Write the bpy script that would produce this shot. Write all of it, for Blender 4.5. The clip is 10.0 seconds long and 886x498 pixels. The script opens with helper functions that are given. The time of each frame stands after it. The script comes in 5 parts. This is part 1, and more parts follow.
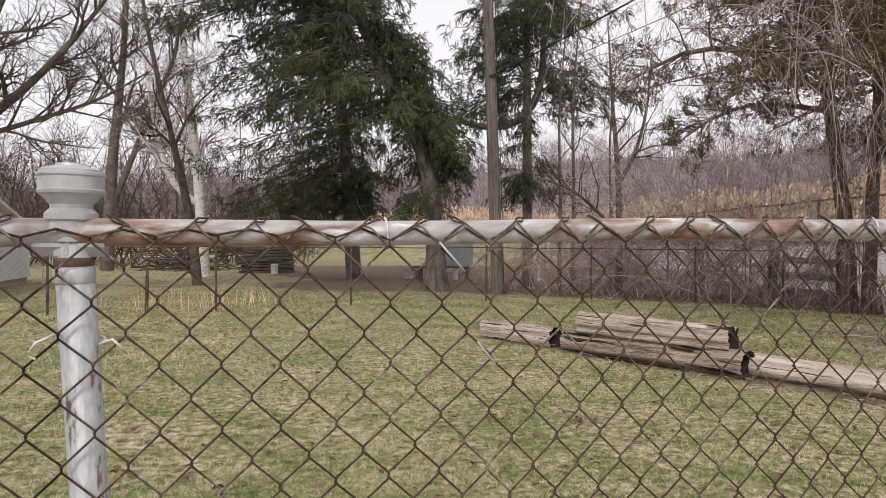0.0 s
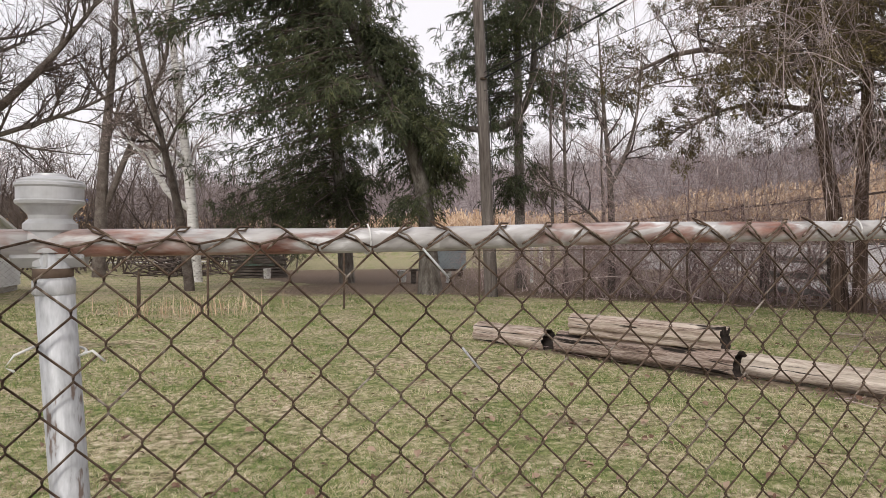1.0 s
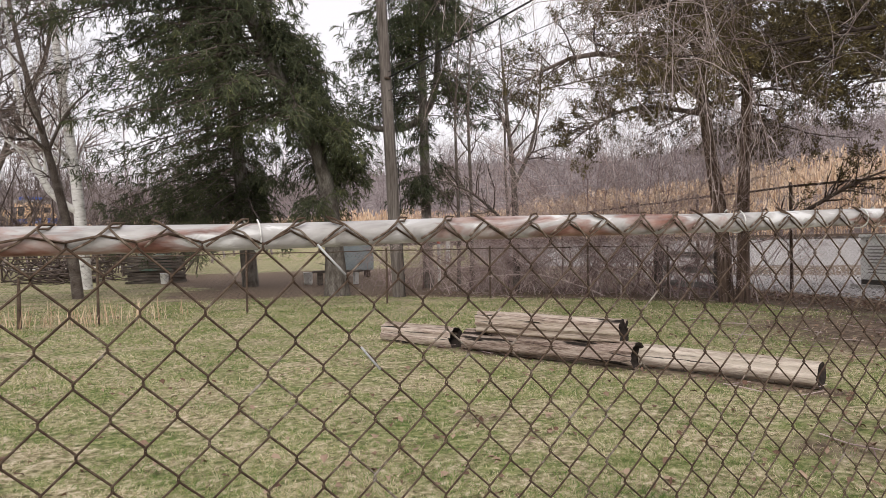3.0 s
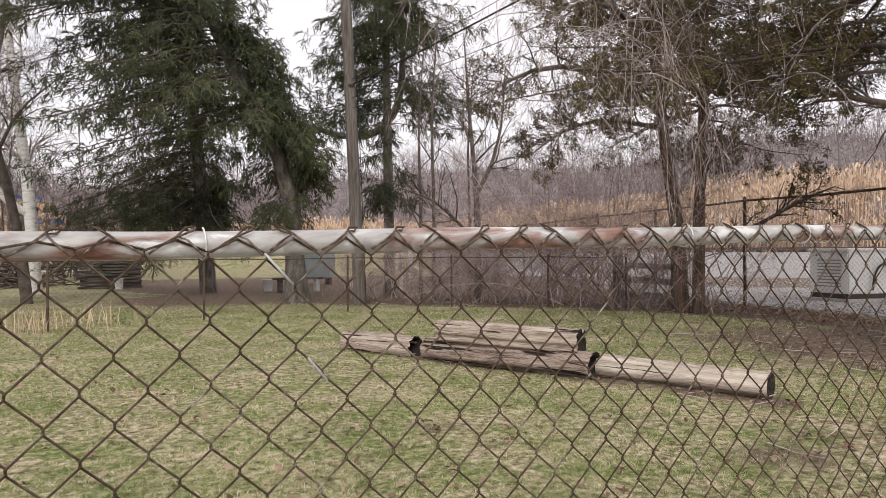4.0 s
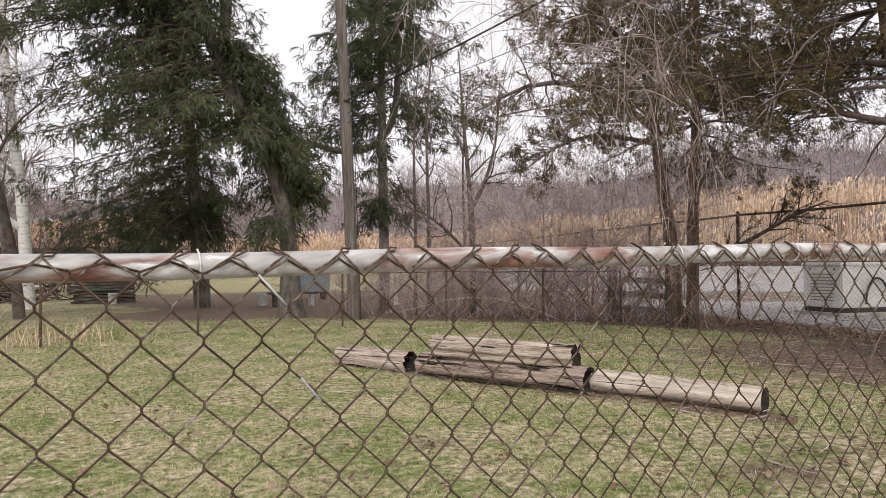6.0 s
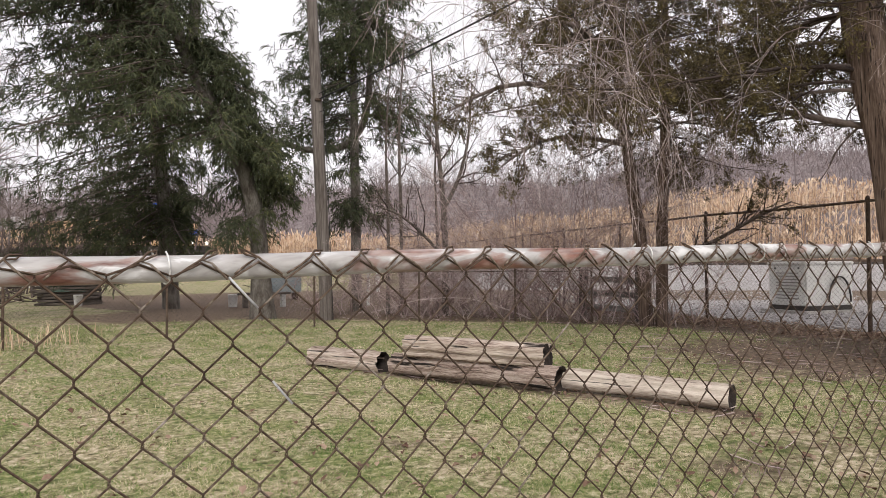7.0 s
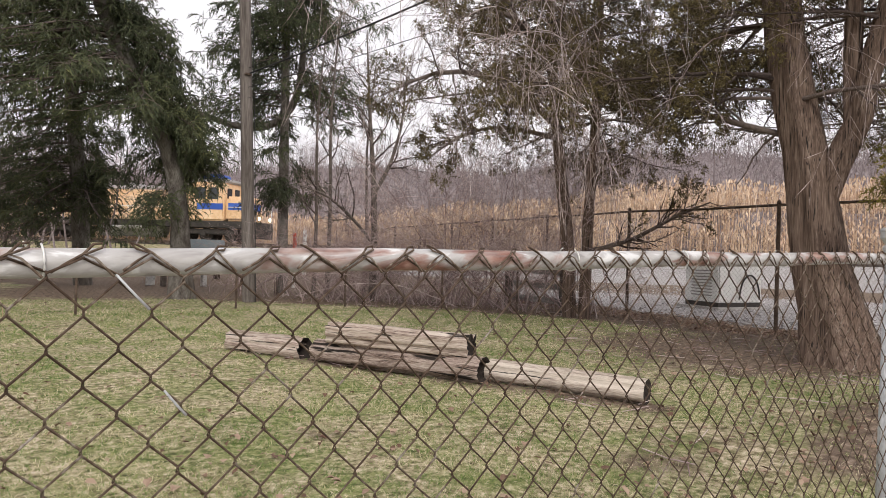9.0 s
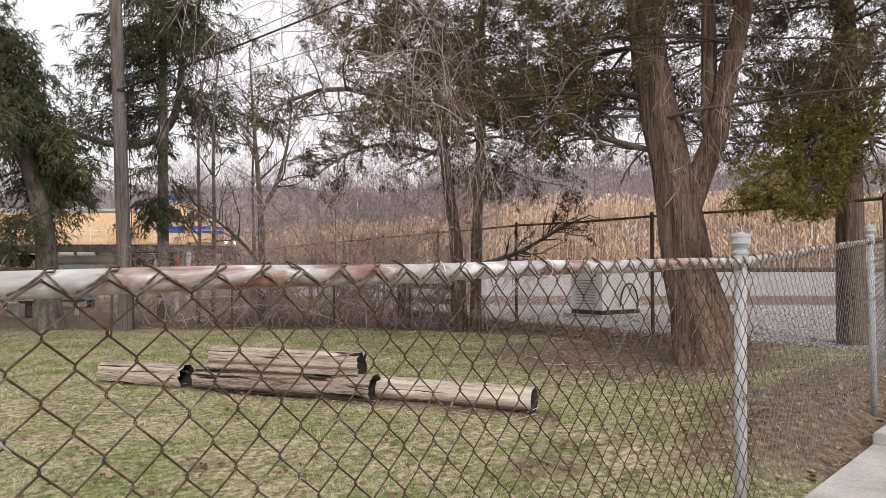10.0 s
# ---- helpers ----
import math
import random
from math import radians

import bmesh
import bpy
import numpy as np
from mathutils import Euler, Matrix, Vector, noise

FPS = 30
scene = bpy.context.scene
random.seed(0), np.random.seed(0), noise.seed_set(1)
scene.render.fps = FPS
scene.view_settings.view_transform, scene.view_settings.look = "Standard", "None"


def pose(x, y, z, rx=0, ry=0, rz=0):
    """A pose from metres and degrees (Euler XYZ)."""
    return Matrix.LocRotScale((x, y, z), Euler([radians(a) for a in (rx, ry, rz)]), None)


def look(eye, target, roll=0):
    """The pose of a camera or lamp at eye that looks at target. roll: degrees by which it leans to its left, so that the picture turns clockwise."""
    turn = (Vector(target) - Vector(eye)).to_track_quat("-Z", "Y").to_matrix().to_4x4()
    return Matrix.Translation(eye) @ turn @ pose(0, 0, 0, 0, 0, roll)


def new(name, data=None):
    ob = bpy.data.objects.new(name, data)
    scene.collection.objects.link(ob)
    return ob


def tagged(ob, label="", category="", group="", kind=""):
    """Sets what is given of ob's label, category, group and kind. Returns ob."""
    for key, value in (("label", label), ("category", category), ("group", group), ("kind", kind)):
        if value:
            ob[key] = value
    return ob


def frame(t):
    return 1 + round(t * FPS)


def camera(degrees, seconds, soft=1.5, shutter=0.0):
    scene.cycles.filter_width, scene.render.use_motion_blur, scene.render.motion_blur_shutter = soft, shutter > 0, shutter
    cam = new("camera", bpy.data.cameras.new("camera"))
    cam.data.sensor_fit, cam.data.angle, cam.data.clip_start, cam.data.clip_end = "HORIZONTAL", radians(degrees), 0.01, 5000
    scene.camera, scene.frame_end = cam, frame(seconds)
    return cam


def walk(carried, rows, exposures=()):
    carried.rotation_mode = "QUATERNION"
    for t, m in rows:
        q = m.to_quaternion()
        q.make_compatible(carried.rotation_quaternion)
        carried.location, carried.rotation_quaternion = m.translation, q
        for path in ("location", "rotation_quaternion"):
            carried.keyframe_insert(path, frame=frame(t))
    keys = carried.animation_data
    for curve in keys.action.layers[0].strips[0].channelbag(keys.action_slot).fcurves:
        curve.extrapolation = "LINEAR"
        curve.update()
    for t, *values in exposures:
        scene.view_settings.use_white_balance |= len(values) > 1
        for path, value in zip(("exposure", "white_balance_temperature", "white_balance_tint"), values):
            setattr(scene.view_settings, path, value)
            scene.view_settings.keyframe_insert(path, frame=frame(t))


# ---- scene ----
cam = camera(66.0, 10.0, soft=0.45)
PATH = [
    (0, (0.413, -1.075, 1.167), (1.0, 0.837, 1.144), 0.5),
    (0.5, (0.424, -1.078, 1.174), (1.002, 0.837, 1.207), 0.7),
    (1, (0.429, -1.077, 1.173), (1.034, 0.829, 1.158), -0.1),
    (1.5, (0.437, -1.055, 1.172), (1.132, 0.82, 1.167), -0.3),
    (2, (0.443, -1.047, 1.164), (1.186, 0.81, 1.132), -0.8),
    (2.5, (0.446, -1.048, 1.164), (1.237, 0.789, 1.137), -1.1),
    (4, (0.475, -1.058, 1.168), (1.428, 0.7, 1.175), -0.2),
    (4.5, (0.47, -1.065, 1.172), (1.431, 0.689, 1.201), -0.1),
    (5, (0.471, -1.065, 1.174), (1.444, 0.682, 1.22), -0.2),
    (5.5, (0.473, -1.071, 1.176), (1.433, 0.683, 1.225), -0.3),
    (7, (0.472, -1.073, 1.182), (1.507, 0.637, 1.229), -0.4),
    (7.5, (0.479, -1.073, 1.18), (1.583, 0.594, 1.231), -0.5),
    (8, (0.485, -1.069, 1.179), (1.647, 0.558, 1.232), 0.3),
    (8.5, (0.505, -1.072, 1.192), (1.713, 0.519, 1.279), -0.2),
    (9, (0.525, -1.019, 1.211), (1.732, 0.576, 1.217), 1.8),
    (9.5, (0.542, -1.028, 1.212), (1.852, 0.483, 1.24), 0.0),
    (10, (0.573, -1.056, 1.205), (2.01, 0.333, 1.266), 0.0),
]
walk(cam, [(t, look(eye, target, roll)) for t, eye, target, roll in PATH], [(0.0, 0.21), (2.5, 0.26), (4.5, 0.32), (7.0, 0.36), (10.0, 0.36)])

# ---- light ----
world = bpy.data.worlds.new("overcast_sky")
scene.world = world
world.use_nodes = True
wt = world.node_tree
bg = wt.nodes["Background"]
sky = wt.nodes.new("ShaderNodeTexSky")
sky.sky_type = "NISHITA"
sky.sun_disc = False
sky.sun_elevation, sky.sun_rotation = radians(38), radians(150)
sky.air_density, sky.dust_density = 1.0, 4.0
veil = wt.nodes.new("ShaderNodeMix")
veil.data_type = "RGBA"
veil.inputs[0].default_value = 0.88
wt.links.new(sky.outputs[0], veil.inputs[6])
veil.inputs[7].default_value = (8.08, 7.74, 7.98, 1)
wt.links.new(veil.outputs[2], bg.inputs[0])
bg.inputs[1].default_value = 0.115
sun = new("sun", bpy.data.lights.new("sun", "SUN"))
sun.data.energy, sun.data.angle, sun.data.color = 1.5, radians(14), (1.0, 0.95, 0.88)
sun.matrix_world = look((-6, -10, 12), (2, 4, 0))


# ---- materials ----
def material(name, stops, scale=4.0, stretch=(1, 1, 1), rough=0.85, metal=0.0, bump=0.3, fine=40.0, island=0.0, spec=0.3, detail=6.0, coords="Object", cracks=()):
    """A surface whose colour runs through stops by a broad and a fine noise, with relief from the fine one."""
    m = bpy.data.materials.new(name)
    m.use_nodes = True
    t = m.node_tree
    n, l = t.nodes, t.links
    b = n["Principled BSDF"]
    co = n.new("ShaderNodeTexCoord")
    mp = n.new("ShaderNodeMapping")
    mp.inputs["Scale"].default_value = stretch
    l.new(co.outputs[coords], mp.inputs[0])
    broad, small = n.new("ShaderNodeTexNoise"), n.new("ShaderNodeTexNoise")
    broad.inputs["Scale"].default_value, small.inputs["Scale"].default_value = scale, fine
    broad.inputs["Detail"].default_value = small.inputs["Detail"].default_value = detail
    l.new(mp.outputs[0], broad.inputs["Vector"])
    l.new(mp.outputs[0], small.inputs["Vector"])
    mix = n.new("ShaderNodeMath")
    mix.operation = "MULTIPLY_ADD"
    mix.inputs[1].default_value = 0.45
    l.new(small.outputs[0], mix.inputs[0])
    half = n.new("ShaderNodeMath")
    half.operation = "MULTIPLY"
    half.inputs[1].default_value = 0.55
    l.new(broad.outputs[0], half.inputs[0])
    l.new(half.outputs[0], mix.inputs[2])
    last = mix
    if island:
        g = n.new("ShaderNodeNewGeometry")
        a = n.new("ShaderNodeMath")
        a.operation = "MULTIPLY_ADD"
        a.inputs[1].default_value = island
        l.new(g.outputs["Random Per Island"], a.inputs[0])
        s = n.new("ShaderNodeMath")
        s.operation = "SUBTRACT"
        s.inputs[1].default_value = island / 2
        l.new(mix.outputs[0], s.inputs[0])
        l.new(s.outputs[0], a.inputs[2])
        last = a
    ramp = n.new("ShaderNodeValToRGB")
    e = ramp.color_ramp.elements
    for i, (p, c) in enumerate(stops):
        el = e[i] if i < 2 else e.new(p)
        el.position, el.color = p, (*c, 1)
    l.new(last.outputs[0], ramp.inputs[0])
    colour = ramp.outputs[0]
    if cracks:
        mc, cn, cr, cm = n.new("ShaderNodeMapping"), n.new("ShaderNodeTexNoise"), n.new("ShaderNodeMapRange"), n.new("ShaderNodeMix")
        mc.inputs["Scale"].default_value = cracks[0]
        cn.inputs["Scale"].default_value, cn.inputs["Detail"].default_value = 1.0, 3.0
        cr.inputs[1].default_value, cr.inputs[2].default_value = cracks[1], cracks[1] + 0.05
        cm.data_type = "RGBA"
        cm.inputs[7].default_value = (0.02, 0.015, 0.012, 1)
        l.new(co.outputs[coords], mc.inputs[0])
        l.new(mc.outputs[0], cn.inputs["Vector"])
        l.new(cn.outputs[0], cr.inputs[0])
        l.new(cr.outputs[0], cm.inputs[0])
        l.new(colour, cm.inputs[6])
        colour = cm.outputs[2]
    l.new(colour, b.inputs["Base Color"])
    b.inputs["Roughness"].default_value, b.inputs["Metallic"].default_value = rough, metal
    b.inputs["Specular IOR Level"].default_value = spec
    if bump:
        bp = n.new("ShaderNodeBump")
        bp.inputs["Strength"].default_value, bp.inputs["Distance"].default_value = bump, 0.01
        l.new(small.outputs[0], bp.inputs["Height"])
        l.new(bp.outputs[0], b.inputs["Normal"])
    return m


def rail_material():
    """Galvanised pipe: long streaky patches of old paint, bare zinc and rust, with fine scuffs."""
    m = bpy.data.materials.new("weathered_galvanised_rail")
    m.use_nodes = True
    t = m.node_tree
    n, l = t.nodes, t.links
    b = n["Principled BSDF"]
    co = n.new("ShaderNodeTexCoord")

    def noise(stretch, detail, rough=0.5, warp=0.0):
        mp, x = n.new("ShaderNodeMapping"), n.new("ShaderNodeTexNoise")
        mp.inputs["Scale"].default_value = stretch
        x.inputs["Scale"].default_value, x.inputs["Detail"].default_value = 1.0, detail
        x.inputs["Roughness"].default_value, x.inputs["Distortion"].default_value = rough, warp
        l.new(co.outputs["Object"], mp.inputs[0])
        l.new(mp.outputs[0], x.inputs["Vector"])
        return x.outputs[0]

    def ramp(fac, stops):
        x = n.new("ShaderNodeValToRGB")
        for i, (p, c) in enumerate(stops):
            el = x.color_ramp.elements[i] if i < 2 else x.color_ramp.elements.new(p)
            el.position, el.color = p, (*c, 1)
        l.new(fac, x.inputs[0])
        return x.outputs[0]

    zinc = ramp(noise((9, 26, 26), 4, 0.55, 1.2), [(0.33, (0.27, 0.255, 0.25)), (0.45, (0.40, 0.385, 0.375)), (0.56, (0.46, 0.45, 0.445)), (0.63, (0.66, 0.66, 0.66))])
    rust = ramp(noise((16, 40, 40), 5, 0.6), [(0.35, (0.13, 0.055, 0.042)), (0.5, (0.25, 0.125, 0.095)), (0.65, (0.36, 0.23, 0.19))])
    where = ramp(noise((4.2, 14, 16), 5, 0.55, 0.8), [(0.525, (0, 0, 0)), (0.56, (0.5, 0.5, 0.5)), (0.63, (1, 1, 1))])
    mix = n.new("ShaderNodeMix")
    mix.data_type = "RGBA"
    l.new(where, mix.inputs[0])
    l.new(zinc, mix.inputs[6])
    l.new(rust, mix.inputs[7])
    l.new(mix.outputs[2], b.inputs["Base Color"])
    b.inputs["Roughness"].default_value, b.inputs["Metallic"].default_value = 0.5, 0.12
    b.inputs["Specular IOR Level"].default_value = 0.35
    bp = n.new("ShaderNodeBump")
    bp.inputs["Strength"].default_value, bp.inputs["Distance"].default_value = 0.2, 0.003
    l.new(noise((120, 160, 160), 3), bp.inputs["Height"])
    l.new(bp.outputs[0], b.inputs["Normal"])
    return m


M_RAIL = rail_material()
M_POST = material("dull_galvanised_post", [(0.36, (0.16, 0.12, 0.10)), (0.42, (0.36, 0.37, 0.38)), (0.6, (0.50, 0.51, 0.53)), (0.7, (0.62, 0.63, 0.64))], scale=11, stretch=(2.5, 2.5, 0.7), rough=0.5, metal=0.2, bump=0.12, fine=70)
M_CAP = material("cast_aluminium_cap", [(0.30, (0.33, 0.33, 0.335)), (0.5, (0.43, 0.435, 0.445)), (0.70, (0.50, 0.505, 0.515))], scale=9, rough=0.42, metal=0.3, bump=0.05, fine=60, detail=2.0)
M_WIRE = material("rusty_fence_wire", [(0.36, (0.045, 0.028, 0.018)), (0.48, (0.078, 0.050, 0.034)), (0.57, (0.125, 0.09, 0.064)), (0.68, (0.36, 0.32, 0.28))], scale=9, rough=0.75, metal=0.2, bump=0.0, fine=90)
M_WIRE_GREY = material("dull_grey_fence_wire", [(0.36, (0.12, 0.11, 0.10)), (0.5, (0.21, 0.20, 0.19)), (0.64, (0.34, 0.33, 0.32))], scale=9, rough=0.6, metal=0.2, bump=0.0, fine=90)
M_TIE = material("pale_aluminium_tie", [(0.4, (0.55, 0.55, 0.53)), (0.6, (0.75, 0.75, 0.73))], scale=30, rough=0.45, metal=0.3, bump=0)
M_LOG = material("weathered_split_log", [(0.34, (0.06, 0.042, 0.035)), (0.42, (0.25, 0.185, 0.15)), (0.51, (0.46, 0.375, 0.315)), (0.63, (0.63, 0.55, 0.475))], scale=5, stretch=(0.25, 4, 4), rough=0.9, bump=1.0, fine=34, detail=8, cracks=((1.1, 19, 19), 0.60))
M_LOGDARK = material("rotten_brown_log", [(0.35, (0.04, 0.028, 0.023)), (0.43, (0.18, 0.125, 0.10)), (0.52, (0.37, 0.29, 0.245)), (0.64, (0.55, 0.465, 0.405))], scale=5, stretch=(0.3, 5, 5), rough=0.9, bump=1.0, fine=40, detail=8, cracks=((1.2, 17, 17), 0.565))
M_LOGPALE = material("pale_weathered_log", [(0.33, (0.10, 0.075, 0.06)), (0.41, (0.34, 0.28, 0.23)), (0.53, (0.56, 0.485, 0.41)), (0.66, (0.68, 0.61, 0.53))], scale=4, stretch=(0.3, 4, 4), rough=0.9, bump=0.8, fine=40, cracks=((0.9, 24, 24), 0.645))
# Near-black: the shade on the end grain and in the hollows is painted in.
M_LOGEND = material("shaded_rotten_log_end", [(0.35, (0.012, 0.009, 0.008)), (0.55, (0.035, 0.026, 0.022)), (0.7, (0.09, 0.07, 0.055))], scale=12, bump=0.8)
M_BARK_SPRUCE = material("grey_spruce_bark", [(0.35, (0.055, 0.045, 0.038)), (0.5, (0.13, 0.115, 0.10)), (0.65, (0.23, 0.215, 0.195))], scale=3, stretch=(3, 3, 1), bump=0.8, fine=18)
M_BARK_CEDAR = material("shaggy_cedar_bark", [(0.33, (0.038, 0.026, 0.020)), (0.46, (0.110, 0.073, 0.055)), (0.58, (0.19, 0.137, 0.106)), (0.7, (0.32, 0.255, 0.21))], scale=4, stretch=(6, 6, 0.35), bump=1.0, fine=14, cracks=((44, 44, 1.8), 0.61))
M_BARK_GREY = material("grey_brown_bark", [(0.35, (0.055, 0.042, 0.036)), (0.5, (0.12, 0.098, 0.085)), (0.65, (0.20, 0.175, 0.155))], scale=5, bump=0.5)
M_BIRCH = material("white_birch_bark", [(0.36, (0.07, 0.06, 0.055)), (0.42, (0.52, 0.50, 0.48)), (0.6, (0.70, 0.69, 0.67))], scale=3, stretch=(1, 1, 5), bump=0.2, fine=15)
M_TWIG = material("reddish_bare_twigs", [(0.35, (0.22, 0.15, 0.145)), (0.5, (0.39, 0.295, 0.285)), (0.65, (0.55, 0.455, 0.435))], scale=2, bump=0, island=0.35)
M_VINE = material("pale_hanging_vines", [(0.35, (0.16, 0.115, 0.105)), (0.5, (0.30, 0.238, 0.222)), (0.65, (0.50, 0.42, 0.395))], scale=2, bump=0, island=0.35)
M_TWIG_DARK = material("dark_bare_twigs", [(0.35, (0.048, 0.035, 0.030)), (0.5, (0.095, 0.071, 0.062)), (0.65, (0.17, 0.135, 0.118))], scale=2, bump=0, island=0.3)
# Distance haze is put into these muted grey-browns.
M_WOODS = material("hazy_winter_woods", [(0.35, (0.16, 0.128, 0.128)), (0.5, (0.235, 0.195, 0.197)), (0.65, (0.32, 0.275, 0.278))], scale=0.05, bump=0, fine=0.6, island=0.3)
M_SPRUCE = material("dark_spruce_needles", [(0.28, (0.040, 0.048, 0.034)), (0.45, (0.070, 0.080, 0.050)), (0.6, (0.105, 0.118, 0.064)), (0.75, (0.18, 0.185, 0.080))], scale=0.9, bump=0, island=0.2, rough=1.0, spec=0.04, fine=9)
# Lit copy of the cedar foliage: stronger light is put into the colour.
M_CEDAR_LIT = material("lit_yellowish_cedar_foliage", [(0.28, (0.070, 0.070, 0.022)), (0.45, (0.135, 0.125, 0.034)), (0.6, (0.22, 0.175, 0.045)), (0.75, (0.36, 0.25, 0.065))], scale=1.5, bump=0, island=0.25, rough=0.95, spec=0.06, fine=9)
M_CEDAR = material("olive_cedar_foliage", [(0.28, (0.052, 0.042, 0.029)), (0.45, (0.095, 0.077, 0.045)), (0.6, (0.155, 0.127, 0.060)), (0.75, (0.26, 0.21, 0.085))], scale=1.0, bump=0, island=0.22, rough=1.0, spec=0.04, fine=9)
M_REED = material("dry_reeds", [(0.3, (0.38, 0.25, 0.165)), (0.5, (0.62, 0.455, 0.32)), (0.7, (0.76, 0.61, 0.46))], scale=0.3, bump=0, island=0.45)
M_GRASS = material("patchy_winter_grass", [(0.32, (0.075, 0.145, 0.030)), (0.455, (0.18, 0.255, 0.068)), (0.555, (0.37, 0.35, 0.17)), (0.66, (0.70, 0.61, 0.44))], scale=1.1, bump=0, island=0.34, fine=3.4)
M_LEAF = material("dead_brown_leaves", [(0.3, (0.12, 0.065, 0.044)), (0.5, (0.22, 0.14, 0.098)), (0.7, (0.38, 0.275, 0.20))], scale=3, bump=0.2, island=0.5)
M_CONCRETE = material("worn_concrete", [(0.35, (0.30, 0.285, 0.265)), (0.5, (0.42, 0.40, 0.375)), (0.65, (0.52, 0.50, 0.475))], scale=2.5, bump=0.4, fine=60)
M_POLE = material("weathered_utility_pole", [(0.35, (0.075, 0.062, 0.055)), (0.5, (0.14, 0.12, 0.108)), (0.65, (0.21, 0.187, 0.172))], scale=3, stretch=(5, 5, 0.3), bump=0.6, fine=12)
M_DARKMETAL = material("dark_rusted_steel_and_gap_shade", [(0.35, (0.05, 0.034, 0.026)), (0.5, (0.10, 0.07, 0.052)), (0.65, (0.17, 0.125, 0.095))], scale=5, bump=0.2, rough=0.7, metal=0.3)
M_GENERATOR = material("beige_painted_cabinet", [(0.35, (0.66, 0.65, 0.61)), (0.55, (0.76, 0.755, 0.72)), (0.7, (0.80, 0.79, 0.76))], scale=2, bump=0.05, rough=0.5)
M_SIDING = material("white_vinyl_siding", [(0.35, (0.60, 0.61, 0.62)), (0.6, (0.74, 0.75, 0.76))], scale=1.5, bump=0.05, rough=0.55)
M_ROOF = material("dark_roof_shingles", [(0.35, (0.05, 0.05, 0.055)), (0.6, (0.12, 0.115, 0.115))], scale=6, bump=0.6)
M_GLASS = material("dark_window_glass", [(0.4, (0.02, 0.022, 0.025)), (0.6, (0.04, 0.045, 0.05))], scale=1, bump=0, rough=0.08, spec=0.6)
M_PLANK = material("grey_weathered_planks", [(0.35, (0.05, 0.04, 0.034)), (0.5, (0.12, 0.10, 0.088)), (0.65, (0.22, 0.195, 0.175))], scale=3, stretch=(1, 5, 5), bump=0.5)
M_GATE = material("pale_grey_weathered_planks_and_louvre_shade", [(0.35, (0.14, 0.125, 0.115)), (0.5, (0.27, 0.25, 0.235)), (0.65, (0.42, 0.395, 0.375))], scale=3, stretch=(5, 1, 5), bump=0.5)
M_WHITE = material("white_plastic", [(0.4, (0.66, 0.66, 0.64)), (0.6, (0.80, 0.80, 0.78))], scale=4, bump=0.05, rough=0.45)
M_BLUEGREY = material("blue_grey_painted_metal", [(0.35, (0.22, 0.27, 0.29)), (0.6, (0.32, 0.37, 0.39))], scale=3, bump=0.05, rough=0.5)
M_RED = material("faded_red_marker", [(0.35, (0.55, 0.06, 0.03)), (0.6, (0.70, 0.10, 0.05))], scale=6, bump=0, rough=0.5)
M_TARP = material("green_tarp", [(0.35, (0.05, 0.08, 0.06)), (0.6, (0.11, 0.15, 0.12))], scale=5, bump=0.4)
M_YELLOW = material("locomotive_yellow_paint", [(0.33, (0.55, 0.34, 0.18)), (0.5, (0.74, 0.505, 0.30)), (0.66, (0.80, 0.63, 0.45))], scale=0.6, bump=0.03, rough=0.45, fine=5)
M_LOCOGREY = material("locomotive_grey_roof", [(0.35, (0.32, 0.31, 0.30)), (0.6, (0.46, 0.45, 0.44))], scale=0.8, bump=0.05, rough=0.5)
M_LOCOBLACK = material("sooty_black_running_gear", [(0.35, (0.018, 0.016, 0.015)), (0.6, (0.06, 0.052, 0.046))], scale=2, bump=0.2, rough=0.6)
M_BLUE = material("locomotive_blue_band", [(0.4, (0.03, 0.08, 0.36)), (0.6, (0.06, 0.14, 0.48))], scale=1, bump=0, rough=0.45)
M_STONE = material("pale_gravel_stones", [(0.3, (0.17, 0.155, 0.15)), (0.5, (0.33, 0.31, 0.305)), (0.7, (0.56, 0.54, 0.535))], scale=3, bump=0, island=0.6)
M_CABLE = material("black_service_cable", [(0.4, (0.02, 0.02, 0.02)), (0.6, (0.05, 0.05, 0.05))], scale=3, bump=0)


